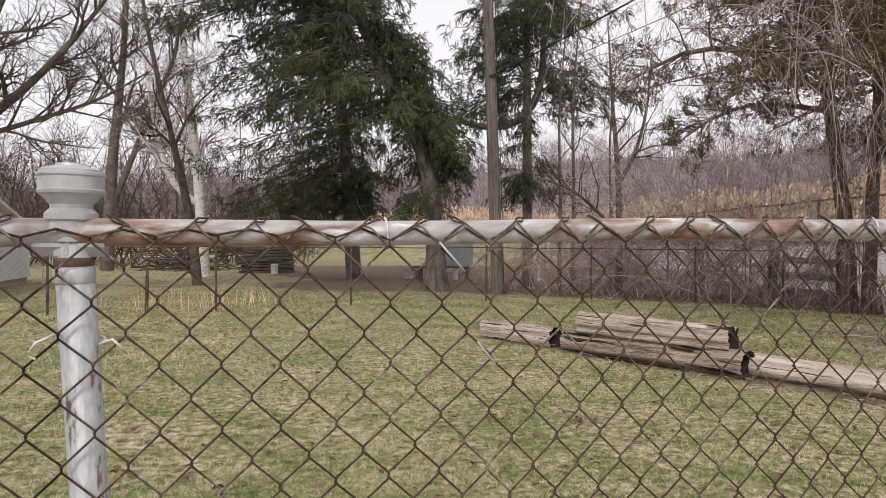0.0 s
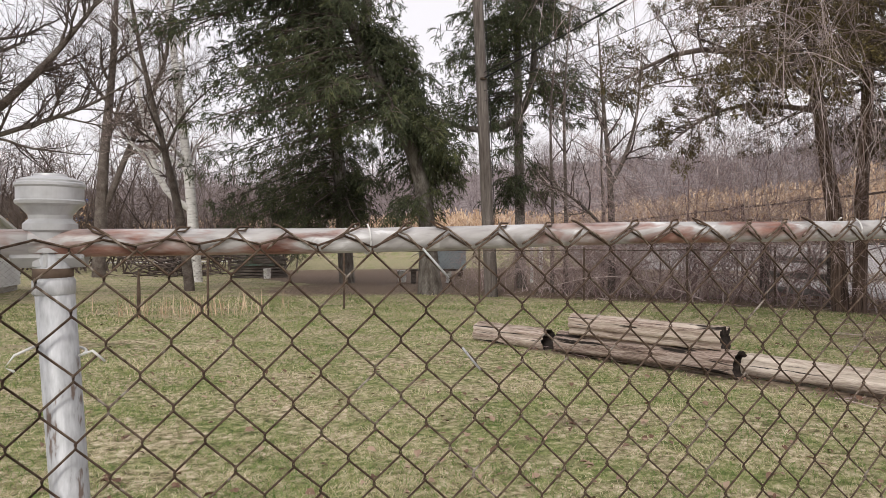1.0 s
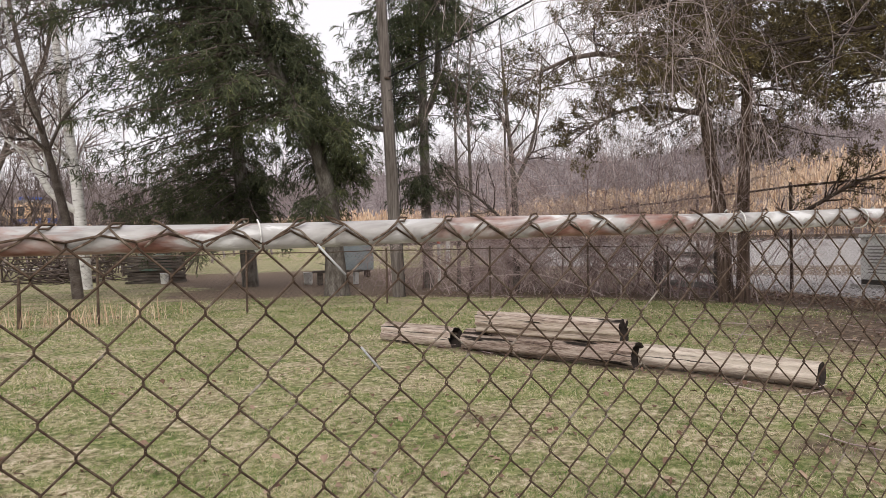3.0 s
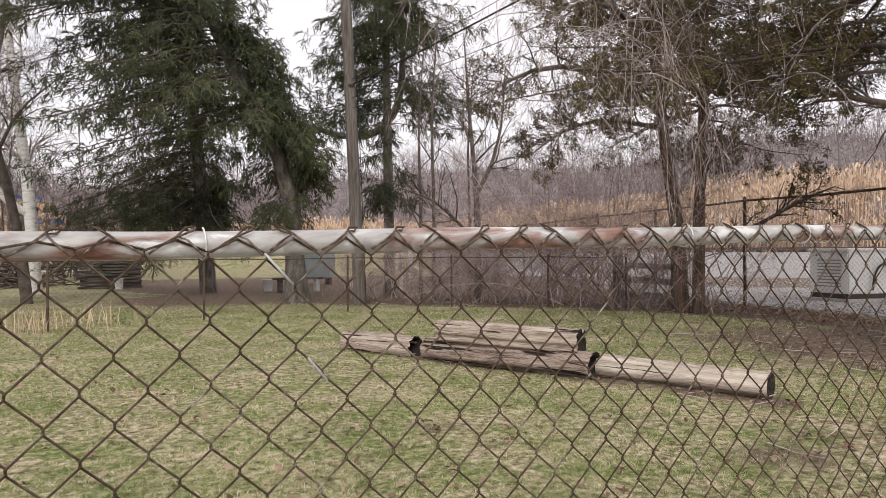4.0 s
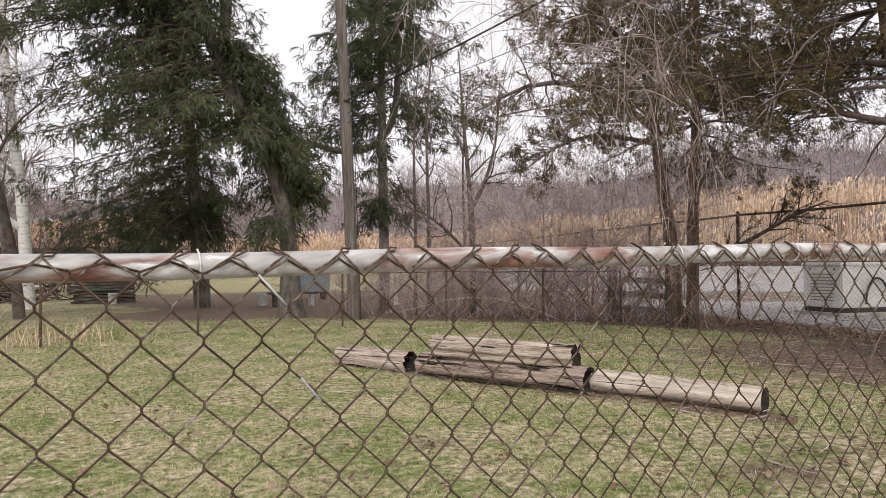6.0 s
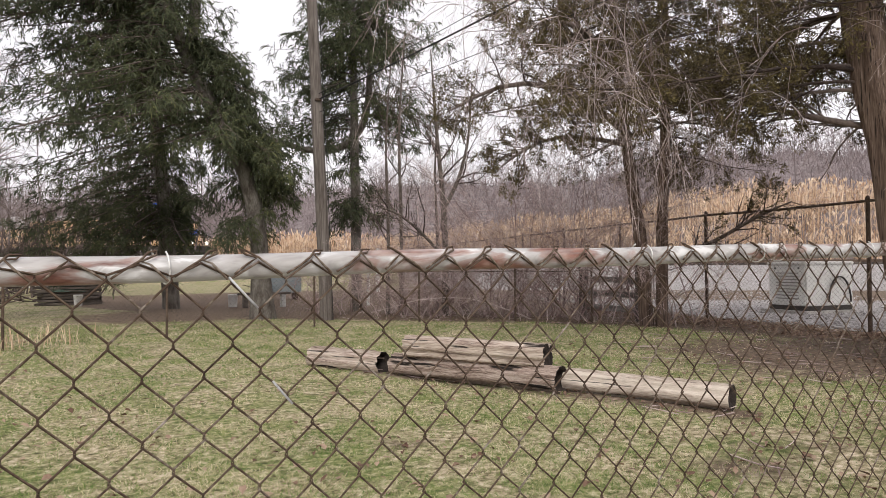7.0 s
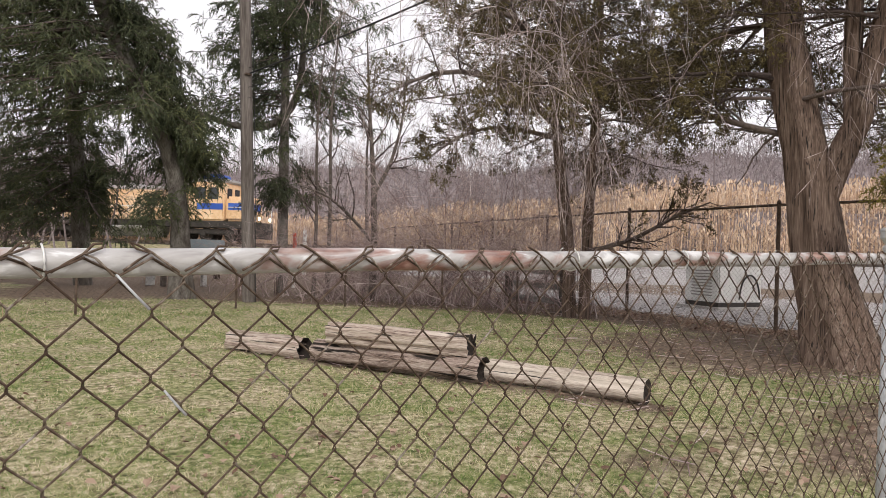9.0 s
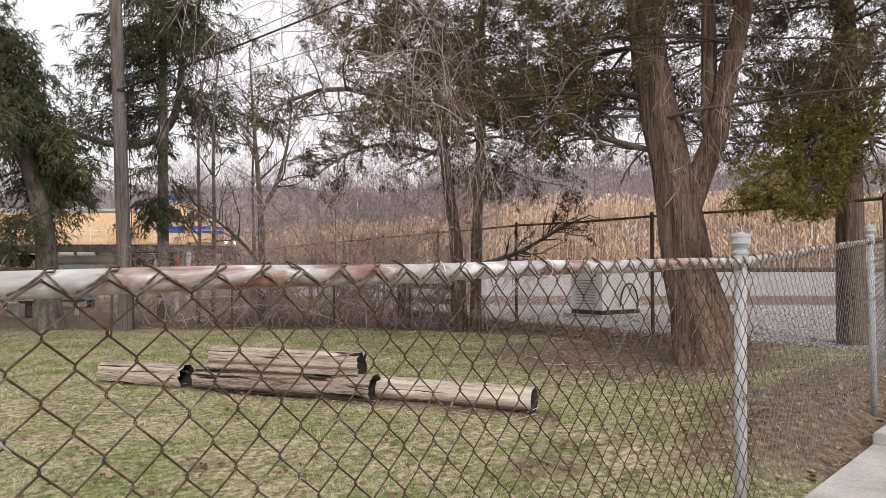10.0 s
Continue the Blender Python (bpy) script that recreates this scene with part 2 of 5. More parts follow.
def ground_material():
    m = bpy.data.materials.new("lawn_litter_shade_and_gravel")
    m.use_nodes = True
    t = m.node_tree
    n, l = t.nodes, t.links
    b = n["Principled BSDF"]
    co = n.new("ShaderNodeTexCoord")
    zone = n.new("ShaderNodeVertexColor")
    zone.layer_name = "zone"
    sep = n.new("ShaderNodeSeparateColor")
    l.new(zone.outputs[0], sep.inputs[0])

    def ramp(scale, stops, detail=8.0):
        x = n.new("ShaderNodeTexNoise")
        x.inputs["Scale"].default_value, x.inputs["Detail"].default_value, x.inputs["Roughness"].default_value = scale, detail, 0.72
        l.new(co.outputs["Object"], x.inputs["Vector"])
        r = n.new("ShaderNodeValToRGB")
        for i, (p, c) in enumerate(stops):
            el = r.color_ramp.elements[i] if i < 2 else r.color_ramp.elements.new(p)
            el.position, el.color = p, (*c, 1)
        l.new(x.outputs[0], r.inputs[0])
        return r.outputs[0], x.outputs[0]

    straw, gh = ramp(17.0, [(0.36, (0.085, 0.07, 0.038)), (0.44, (0.21, 0.18, 0.10)), (0.53, (0.40, 0.34, 0.225)), (0.64, (0.66, 0.56, 0.44))])
    turf, th = ramp(17.0, [(0.34, (0.055, 0.075, 0.026)), (0.44, (0.12, 0.15, 0.05)), (0.54, (0.24, 0.25, 0.105)), (0.66, (0.45, 0.41, 0.25))])
    share, sh = ramp(1.6, [(0.44, (0, 0, 0)), (0.60, (1, 1, 1))], 6.0)
    sward = n.new("ShaderNodeMix")
    sward.data_type = "RGBA"
    l.new(share, sward.inputs[0])
    l.new(straw, sward.inputs[6])
    l.new(turf, sward.inputs[7])
    grass = sward.outputs[2]
    # Litter browns, darkened further to hold the shade by cedar and fence.
    litter, lh = ramp(14.0, [(0.32, (0.045, 0.032, 0.024)), (0.46, (0.125, 0.09, 0.066)), (0.58, (0.22, 0.165, 0.125)), (0.70, (0.38, 0.30, 0.24))])
    gravel, vh = ramp(11, [(0.36, (0.12, 0.108, 0.104)), (0.48, (0.28, 0.262, 0.255)), (0.60, (0.46, 0.44, 0.43))])
    # Far ground takes the same hazed greys as the woods.
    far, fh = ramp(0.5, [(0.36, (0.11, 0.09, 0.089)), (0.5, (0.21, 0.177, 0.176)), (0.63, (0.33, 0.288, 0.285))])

    edge = n.new("ShaderNodeTexNoise")
    edge.inputs["Scale"].default_value, edge.inputs["Detail"].default_value = 2.2, 6
    l.new(co.outputs["Object"], edge.inputs["Vector"])

    def over(below, above, channel):
        a = n.new("ShaderNodeMath")
        a.operation = "ADD"
        l.new(sep.outputs[channel], a.inputs[0])
        l.new(edge.outputs[0], a.inputs[1])
        r = n.new("ShaderNodeMapRange")
        r.inputs[1].default_value, r.inputs[2].default_value = 0.85, 1.12
        l.new(a.outputs[0], r.inputs[0])
        x = n.new("ShaderNodeMix")
        x.data_type = "RGBA"
        l.new(r.outputs[0], x.inputs[0])
        l.new(below, x.inputs[6])
        l.new(above, x.inputs[7])
        return x.outputs[2]

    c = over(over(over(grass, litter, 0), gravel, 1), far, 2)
    l.new(c, b.inputs["Base Color"])
    b.inputs["Roughness"].default_value = 0.95
    b.inputs["Specular IOR Level"].default_value = 0.15
    bp = n.new("ShaderNodeBump")
    bp.inputs["Strength"].default_value, bp.inputs["Distance"].default_value = 0.6, 0.04
    l.new(vh, bp.inputs["Height"])
    l.new(bp.outputs[0], b.inputs["Normal"])
    return m


M_GROUND = ground_material()

# ---- mesh tools ----
rng = np.random.default_rng(7)


def mesh_np(name, verts, faces, mats):
    """A mesh from an array of points and arrays of faces of one size each, a material for each array."""
    me = bpy.data.meshes.new(name)
    v = np.asarray(verts, np.float32)
    me.vertices.add(len(v))
    me.vertices.foreach_set("co", v.ravel())
    faces = [np.asarray(f, np.int32) for f in faces]
    loops = np.concatenate([f.ravel() for f in faces])
    sizes = np.concatenate([np.full(len(f), f.shape[1], np.int32) for f in faces])
    me.loops.add(len(loops))
    me.loops.foreach_set("vertex_index", loops)
    me.polygons.add(len(sizes))
    me.polygons.foreach_set("loop_start", np.concatenate([[0], np.cumsum(sizes)[:-1]]).astype(np.int32))
    for m in mats:
        me.materials.append(m)
    if len(mats) > 1:
        me.polygons.foreach_set("material_index", np.concatenate([np.full(len(f), min(i, len(mats) - 1), np.int32) for i, f in enumerate(faces)]))
    me.update(calc_edges=True)
    return me


def hang(name, me, parent=None, label=""):
    ob = new(name, me)
    if parent is not None:
        ob.parent = parent
    return tagged(ob, label)


def part(name, bm, mat, parent, label="", smooth=False):
    me = bpy.data.meshes.new(name)
    bm.normal_update()
    bm.to_mesh(me)
    bm.free()
    me.materials.append(mat)
    if smooth:
        for p in me.polygons:
            p.use_smooth = True
    return hang(name, me, parent, label)


def thing(name, x, y, z=0.0, label="", category="", group="", kind=""):
    ob = new(name)
    ob.matrix_basis = pose(x, y, z)
    return tagged(ob, label, category, group, kind)


def tubes(paths, radii, sides=4):
    """Tubes round N paths of P points: points and quads."""
    paths, radii = np.asarray(paths, float), np.asarray(radii, float)
    n, p = paths.shape[:2]
    tang = np.gradient(paths, axis=1)
    tang /= np.linalg.norm(tang, axis=2, keepdims=True) + 1e-9
    mean = tang.mean(1)
    ref = np.where(np.abs(mean[:, 2:3]) > 0.8, np.array([[1.0, 0, 0]]), np.array([[0, 0, 1.0]]))[:, None]
    a = np.cross(tang, np.broadcast_to(ref, tang.shape))
    a /= np.linalg.norm(a, axis=2, keepdims=True) + 1e-9
    b = np.cross(tang, a)
    ang = np.arange(sides) * 2 * np.pi / sides
    ring = a[:, :, None] * np.cos(ang)[:, None] + b[:, :, None] * np.sin(ang)[:, None]
    v = (paths[:, :, None] + ring * radii[:, :, None, None]).reshape(-1, 3)
    i = (np.arange(n)[:, None, None] * p + np.arange(p - 1)[None, :, None]) * sides
    k, k2 = np.arange(sides), (np.arange(sides) + 1) % sides
    f = np.stack([i + k, i + k2, i + sides + k2, i + sides + k], -1).reshape(-1, 4)
    return v, f


def merged(lots):
    vs, fs, base = [], [], 0
    for v, f in lots:
        vs.append(v)
        fs.append(f + base)
        base += len(v)
    return np.concatenate(vs), np.concatenate(fs)


def unit(a):
    return a / (np.linalg.norm(a, axis=-1, keepdims=True) + 1e-9)


def grow(par, prad, each, u0, u1, length, spread, up, wob, points, rscale, rmin=0.002, flat=0.0):
    """Branches from parent paths: each of them, at u0 to u1 of its length, leaving at the angle spread and bent by up."""
    n, p = par.shape[:2]
    u = rng.uniform(u0, u1, (n, each)) * (p - 1)
    i = np.minimum(u.astype(int), p - 2)
    w = (u - i)[..., None]
    row = np.arange(n)[:, None]
    base = (par[row, i] * (1 - w) + par[row, i + 1] * w).reshape(-1, 3)
    t = unit(par[row, i + 1] - par[row, i]).reshape(-1, 3)
    r = (prad[row, i] * (1 - w[..., 0]) + prad[row, i + 1] * w[..., 0]).ravel() * rscale
    d = rng.normal(size=base.shape)
    d[:, 2] *= 1 - flat
    d = unit(d - (d * t).sum(1, keepdims=True) * t)
    s = spread * rng.uniform(0.7, 1.3, (len(base), 1))
    way = t * np.cos(s) + d * np.sin(s)
    ln = (length * rng.uniform(0.55, 1.25, len(base)) * (1 - 0.45 * (u / (p - 1)).ravel()))[:, None]
    path = [base]
    for _ in range(points - 1):
        path.append(path[-1] + way * ln / (points - 1))
        way = unit(way + np.array([0, 0, up]) / (points - 1) + rng.normal(size=way.shape) * wob)
    path = np.stack(path, 1)
    rad = np.maximum(r, rmin)[:, None] * np.linspace(1, 0.3, points)[None]
    return path, np.maximum(rad, rmin * 0.5)


def trunk_path(points, radii, n=9):
    """One smooth path through a few points."""
    pts, u = np.array(points, float), np.linspace(0, len(points) - 1, n)
    k = np.arange(len(points))
    path = np.stack([np.interp(u, k, pts[:, c]) for c in range(3)], 1)
    soft = path.copy()
    soft[1:-1] = (path[:-2] + 2 * path[1:-1] + path[2:]) / 4
    return soft[None], np.interp(u, k, radii)[None]


def blades(at, way, length, width, droop=0.0):
    """Flat tapered leaves: four-cornered, from at along way."""
    n = len(at)
    side = unit(np.cross(way, rng.normal(size=(n, 3))))
    w = (side * np.reshape(width, (-1, 1)))
    ln = np.reshape(length, (-1, 1))
    mid = at + way * ln * 0.45
    tip = at + way * ln + np.array([0, 0, -1.0]) * droop * ln
    v = np.stack([at, mid + w, tip, mid - w], 1).reshape(-1, 3)
    return v, np.arange(4 * n).reshape(-1, 4)


def box_bm(bm, x0, y0, z0, x1, y1, z1, bevel=0.0):
    r = bmesh.ops.create_cube(bm, size=1)
    for v in r["verts"]:
        v.co = Vector((x0 + (v.co.x + 0.5) * (x1 - x0), y0 + (v.co.y + 0.5) * (y1 - y0), z0 + (v.co.z + 0.5) * (z1 - z0)))
    if bevel:
        edges = {e for v in r["verts"] for e in v.link_edges}
        bmesh.ops.bevel(bm, geom=list(edges), offset=bevel, segments=2, affect="EDGES")
    return bm


def box(x0, y0, z0, x1, y1, z1, bevel=0.0):
    return box_bm(bmesh.new(), x0, y0, z0, x1, y1, z1, bevel)


def lathe(profile, sides=24, axis="Z"):
    """A turned body from rows of radius and height."""
    bm = bmesh.new()
    rings = []
    for r, h in profile:
        ring = []
        for k in range(sides):
            a = 2 * math.pi * k / sides
            c = (r * math.cos(a), r * math.sin(a), h)
            if axis == "X":
                c = (h, r * math.cos(a), r * math.sin(a))
            elif axis == "Y":
                c = (r * math.sin(a), h, r * math.cos(a))
            ring.append(bm.verts.new(c))
        rings.append(ring)
    for a, b in zip(rings, rings[1:]):
        for k in range(sides):
            bm.faces.new((a[k], a[(k + 1) % sides], b[(k + 1) % sides], b[k]))
    bm.faces.new(rings[0][::-1])
    bm.faces.new(rings[-1])
    return bm


def tube_bm(points, radius, sides=8):
    v, f = tubes(np.array([points]), np.full((1, len(points)), radius), sides)
    bm = bmesh.new()
    vs = [bm.verts.new(p) for p in v]
    for q in f:
        bm.faces.new([vs[i] for i in q])
    bm.faces.new(vs[:sides][::-1])
    bm.faces.new(vs[-sides:])
    return bm

# ---- the lie of the land ----
TRACK, ALONG, ACROSS = np.array([24.5, 42.8]), np.array([0.692, -0.722]), np.array([0.722, 0.692])
FENCE_Y, FENCE_X = [-30, 1.1, 5.1, 9.2, 26.5, 65, 200], [10.3, 11.65, 12.4, 12.8, 17.7, 27.5, 62]


def ease(a, b, v):
    u = np.clip((v - a) / (b - a), 0, 1)
    return u * u * (3 - 2 * u)


def waves(x, y, k):
    return np.sin(x * k + 1.3 * np.sin(y * k * 0.7)) * np.cos(y * k * 1.1 + np.sin(x * k * 0.6))


def value_noise(x, y, k, seed=0):
    """Smooth random values from 0 to 1 on a lattice with k cells to the metre."""
    table = np.random.default_rng(900 + seed).random((256, 256))
    u, w = x * k, y * k
    i, j = np.floor(u).astype(int), np.floor(w).astype(int)
    a, b = u - i, w - j
    a, b = a * a * (3 - 2 * a), b * b * (3 - 2 * b)
    i, j, i2, j2 = i % 256, j % 256, (i + 1) % 256, (j + 1) % 256
    return (table[i, j] * (1 - a) + table[i2, j] * a) * (1 - b) + (table[i, j2] * (1 - a) + table[i2, j2] * a) * b


def height(x, y):
    x, y = np.asarray(x, float), np.asarray(y, float)
    n = (x - TRACK[0]) * ACROSS[0] + (y - TRACK[1]) * ACROSS[1]
    s = (x - TRACK[0]) * ALONG[0] + (y - TRACK[1]) * ALONG[1]
    near = np.exp(-((x - 5) ** 2 + (y - 5) ** 2) / 150)
    z = 0.02 * waves(x, y, 0.9) * near + 0.012 * waves(x, y, 2.3) * near
    z = z + 0.2 * ease(3.6, 6.6, x) * (1 - ease(0.6, 2.4, y)) * ease(0.0, 0.35, y) * (1 - ease(9, 12, x))
    z = z + 1.05 * ease(-7.5, -2.6, n) * (1 - 0.45 * ease(2.4, 5, n))
    z = z + (0.7 + 3.9 * ease(-8, 34, s)) * ease(4.2, 10, n)
    hill = ease(26, 175, n)
    return z + hill * (27 + 4.0 * waves(x, y, 0.011) + 2.5 * waves(x, y, 0.031)) + 0.25 * waves(x, y, 0.12) * ease(14, 40, n)


def zones(x, y):
    n = (x - TRACK[0]) * ACROSS[0] + (y - TRACK[1]) * ACROSS[1]
    fx = np.interp(y, FENCE_Y, FENCE_X)
    edge = np.interp(x, [-6, 1.5, 5.5, 7.4, 9.2, 10.3, 10.9], [60, 22.0, 13.6, 11.7, 10.2, 7.6, 3.0])
    litter = np.clip((y - edge) / 1.2 + 0.5, 0, 1) * ease(0, 3, x) * (1 - ease(26, 34, y))
    litter = np.maximum(litter, np.exp(-(((x - 4.4) / 3.6) ** 2 + ((y - 16.6) / 2.6) ** 2)) * 1.1)
    # Litter round the old cedar also paints the tree's shade on the ground.
    litter = np.maximum(litter, 0.92 * np.exp(-(((x - 9.3) / 2.5) ** 2 + ((y - 3.6) / 3.0) ** 2)))
    litter = np.maximum(litter, 0.55 * np.exp(-(((x - 4.2) / 0.9) ** 2 + ((y - 1.3) / 0.5) ** 2)))
    # Litter along the near fence doubles as the shaded strip there.
    litter = np.maximum(litter, 0.72 * ease(3.6, 5.5, x) * (1 - ease(0.9, 1.9, y)))
    litter = np.maximum(litter, 0.5 * np.exp(-(((x + 1.2) / 1.3) ** 2 + ((y - 7.6) / 0.9) ** 2)))
    litter = np.maximum(litter, 0.5 * np.exp(-(((x - 4.35) / 0.9) ** 2 + ((y - 4.6) / 0.35) ** 2)))
    litter = np.maximum(litter, 0.55 * np.exp(-(((x - 2.7) / 0.35) ** 2 + ((y - 2.9) / 0.3) ** 2)))
    litter = np.maximum(litter, 0.95 * ease(-1.9, -0.9, x - fx) * ease(1.5, 3.5, y) * (1 - ease(13, 16, y)))
    litter = np.maximum(litter, 0.5 * np.exp(-(((x - 1.9) / 0.35) ** 2 + ((y - 2.75) / 0.25) ** 2)))
    u = np.clip(((x - 3.6) * 1.6 + (y - 6.6) * -4.2) / 20.2, 0, 1)
    beside = np.hypot(x - 3.6 - 1.6 * u, y - 6.6 + 4.2 * u)
    litter = np.maximum(litter, 0.8 * np.exp(-(beside / 0.34) ** 2))
    gravel = ease(0.2, 1.2, x - fx)
    gravel = gravel * (1 - 0.8 * ease(-26, -23, n) * (1 - ease(-17, -14, n)))
    return np.clip(litter, 0, 1), gravel, ease(2.6, 4.5, n)


def build_ground():
    k = np.linspace(-1, 1, 220)
    g = np.sinh(k * 6.6) / np.sinh(6.6) * 1500
    gx, gy = np.meshgrid(g + 5, g + 6, indexing="ij")
    v = np.stack([gx, gy, height(gx, gy)], -1).reshape(-1, 3)
    i = (np.arange(219)[:, None] * 220 + np.arange(219)).ravel()
    me = mesh_np("ground", v, [np.stack([i, i + 220, i + 221, i + 1], 1)], [M_GROUND])
    r, gr, far = zones(v[:, 0], v[:, 1])
    a = me.color_attributes.new("zone", "FLOAT_COLOR", "POINT")
    a.data.foreach_set("color", np.stack([r, gr, far, np.ones_like(r)], 1).astype(np.float32).ravel())
    for p in me.polygons:
        p.use_smooth = True
    tagged(new("ground", me), "patchy winter lawn running into leaf litter, painted tree shade and gravel", "ground", kind="structure")


build_ground()


def build_pavement():
    ob = tagged(new("pavement"), "worn concrete path beside the fence", "pavement", kind="structure")
    for k in range(9):
        x = -3.2 + k * 1.5
        lift = [0.0, 0, 0, 0, 0.0, 0.03, 0.10, 0.12, 0.13][k]
        part("slab", box(x, -1.9, -0.1 + lift, x + 1.485, 0.06 if k > 4 else -0.25, 0.03 + lift, 0.008), M_CONCRETE, ob)


build_pavement()


def build_road():
    me = mesh_np("road", np.array([[-70, 43, 0.03], [1.5, 45, 0.03], [1.5, 48.5, 0.03], [-70, 49, 0.03]]), [np.array([[0, 1, 2, 3]])], [M_CONCRETE])
    tagged(new("road", me), "pale road beyond the back gardens", "road", kind="structure")


build_road()


# ---- near chain-link fence ----
def rail_z(x):
    return np.interp(x, [-3, 0.3, 3.42, 6.6, 8], [1.155, 1.174, 1.236, 1.425, 1.48])


def fence_y(x):
    return np.interp(x, [-3, 3.45, 6.6, 8], [0, 0, 0.22, 0.42])


D, DV = 0.0842, 0.0925


def mesh_top(x):
    return np.interp(x, [-3, 0.3, 0.9, 1.6, 3.4, 6.6, 8], [1.21, 1.214, 1.208, 1.215, 1.252, 1.445, 1.50])


def post_with_cap(parent, name, x0, x1, zb, zt, y, r, label, tall=1.0):
    axis = [(x0, y, zb), ((x0 + x1) / 2, y, (zb + zt) / 2), (x1, y, zt)]
    post = part(name, tube_bm(axis, r, 20), M_POST, parent, label, True)
    sleeve = lathe([(0.0235, -0.046), (0.0252, -0.043), (0.0252, 0.043), (0.0235, 0.046)], 8, "X")
    bmesh.ops.rotate(sleeve, verts=sleeve.verts, matrix=Matrix.Rotation(radians(22.5), 3, "X"))
    bmesh.ops.translate(sleeve, verts=sleeve.verts, vec=(x1, y, zt - 0.024))
    part("rail_sleeve", sleeve, M_CAP, post)
    hub = lathe([(0.021, -0.050), (0.0262, -0.046), (0.0262, -0.004), (0.0225, 0.006), (0.0225, 0.014)], 8)
    bmesh.ops.translate(hub, verts=hub.verts, vec=(x1, y, zt))
    part("sleeve_hub", hub, M_CAP, post)
    # Dark ring stands in for the shade in the gap below the bracket.
    gap = lathe([(r * 1.0, -0.062), (r * 1.03, -0.061), (r * 1.03, -0.049), (r * 0.9, -0.047)], 20)
    bmesh.ops.translate(gap, verts=gap.verts, vec=(x1 + 0.003, y, zt))
    part("gap_shade_ring", gap, M_DARKMETAL, post, "dark ring painted as the shaded gap under the bracket", True)
    collar = lathe([(r * 1.01, -0.086), (r * 1.09, -0.084), (r * 1.09, -0.066), (r * 1.02, -0.063)], 20)
    bmesh.ops.translate(collar, verts=collar.verts, vec=(x1 + 0.004, y, zt))
    part("collar", collar, M_POST, post, "", True)
    cap = lathe([(r * 1.15, -0.03), (r * 1.2, 0.002), (r * 1.36, 0.006), (r * 1.36, 0.016), (r * 1.08, 0.024), (r * 1.1, 0.03), (r * 1.5, 0.044),
                 (r * 1.70, 0.048), (r * 1.75, 0.053), (r * 1.68, 0.055), (r * 1.68, 0.074), (r * 1.77, 0.077), (r * 1.77, 0.081), (r * 1.62, 0.083),
                 (r * 1.62, 0.086), (r * 1.3, 0.090), (r * 0.85, 0.093), (r * 0.8, 0.097), (r * 0.2, 0.098)], 48)
    bmesh.ops.scale(cap, verts=cap.verts, vec=(1, 1, tall))
    bmesh.ops.translate(cap, verts=cap.verts, vec=(x1, y, zt))
    part("post_cap", cap, M_CAP, post, "ribbed cast cap")
    return post


def wire_mesh(x0, x1, x_phase, top, ypos, low, d, dv, radius, sides, hook, sag=0.0, crest=None):
    """Zigzag wires hooked into each other, hung below top(x)."""
    c0, c1 = int(math.floor((x0 - x_phase) / (d / 2))), int(math.ceil((x1 - x_phase) / (d / 2)))
    rows = int(low / (dv / 2))
    cols = np.arange(c0, c1)
    k = np.arange(rows + 1)
    c = cols[:, None] + ((cols[:, None] + k[None]) % 2)
    x = x_phase + c * d / 2
    lean = np.where(c == cols[:, None], -1.0, 1.0)
    x = x + lean * hook * 0.35 + sag * np.sin(k[None] * 0.31 + cols[:, None] * 0.13) * d * 0.05
    drop = k[None] * dv / 2 + 0 * x
    drop = drop + 0.004 * np.sin(cols[:, None] * 0.37 + k[None] * 0.5)
    xa = np.repeat(x, 2, 1)
    za = np.repeat(top(x) - drop, 2, 1)
    za[:, 0::2] += hook
    za[:, 1::2] -= hook
    if crest is not None:
        za[:, :2] = crest(x[:, :1])
    ya = np.repeat(ypos(x) + 0.0 * x, 2, 1)
    ya[:, 0::2] += radius * 1.1 * np.repeat(lean, 1, 1)
    ya[:, 1::2] -= radius * 1.1 * np.repeat(lean, 1, 1)
    p = np.stack([xa, ya, za], -1)
    return tubes(p, np.full(p.shape[:2], radius), sides)


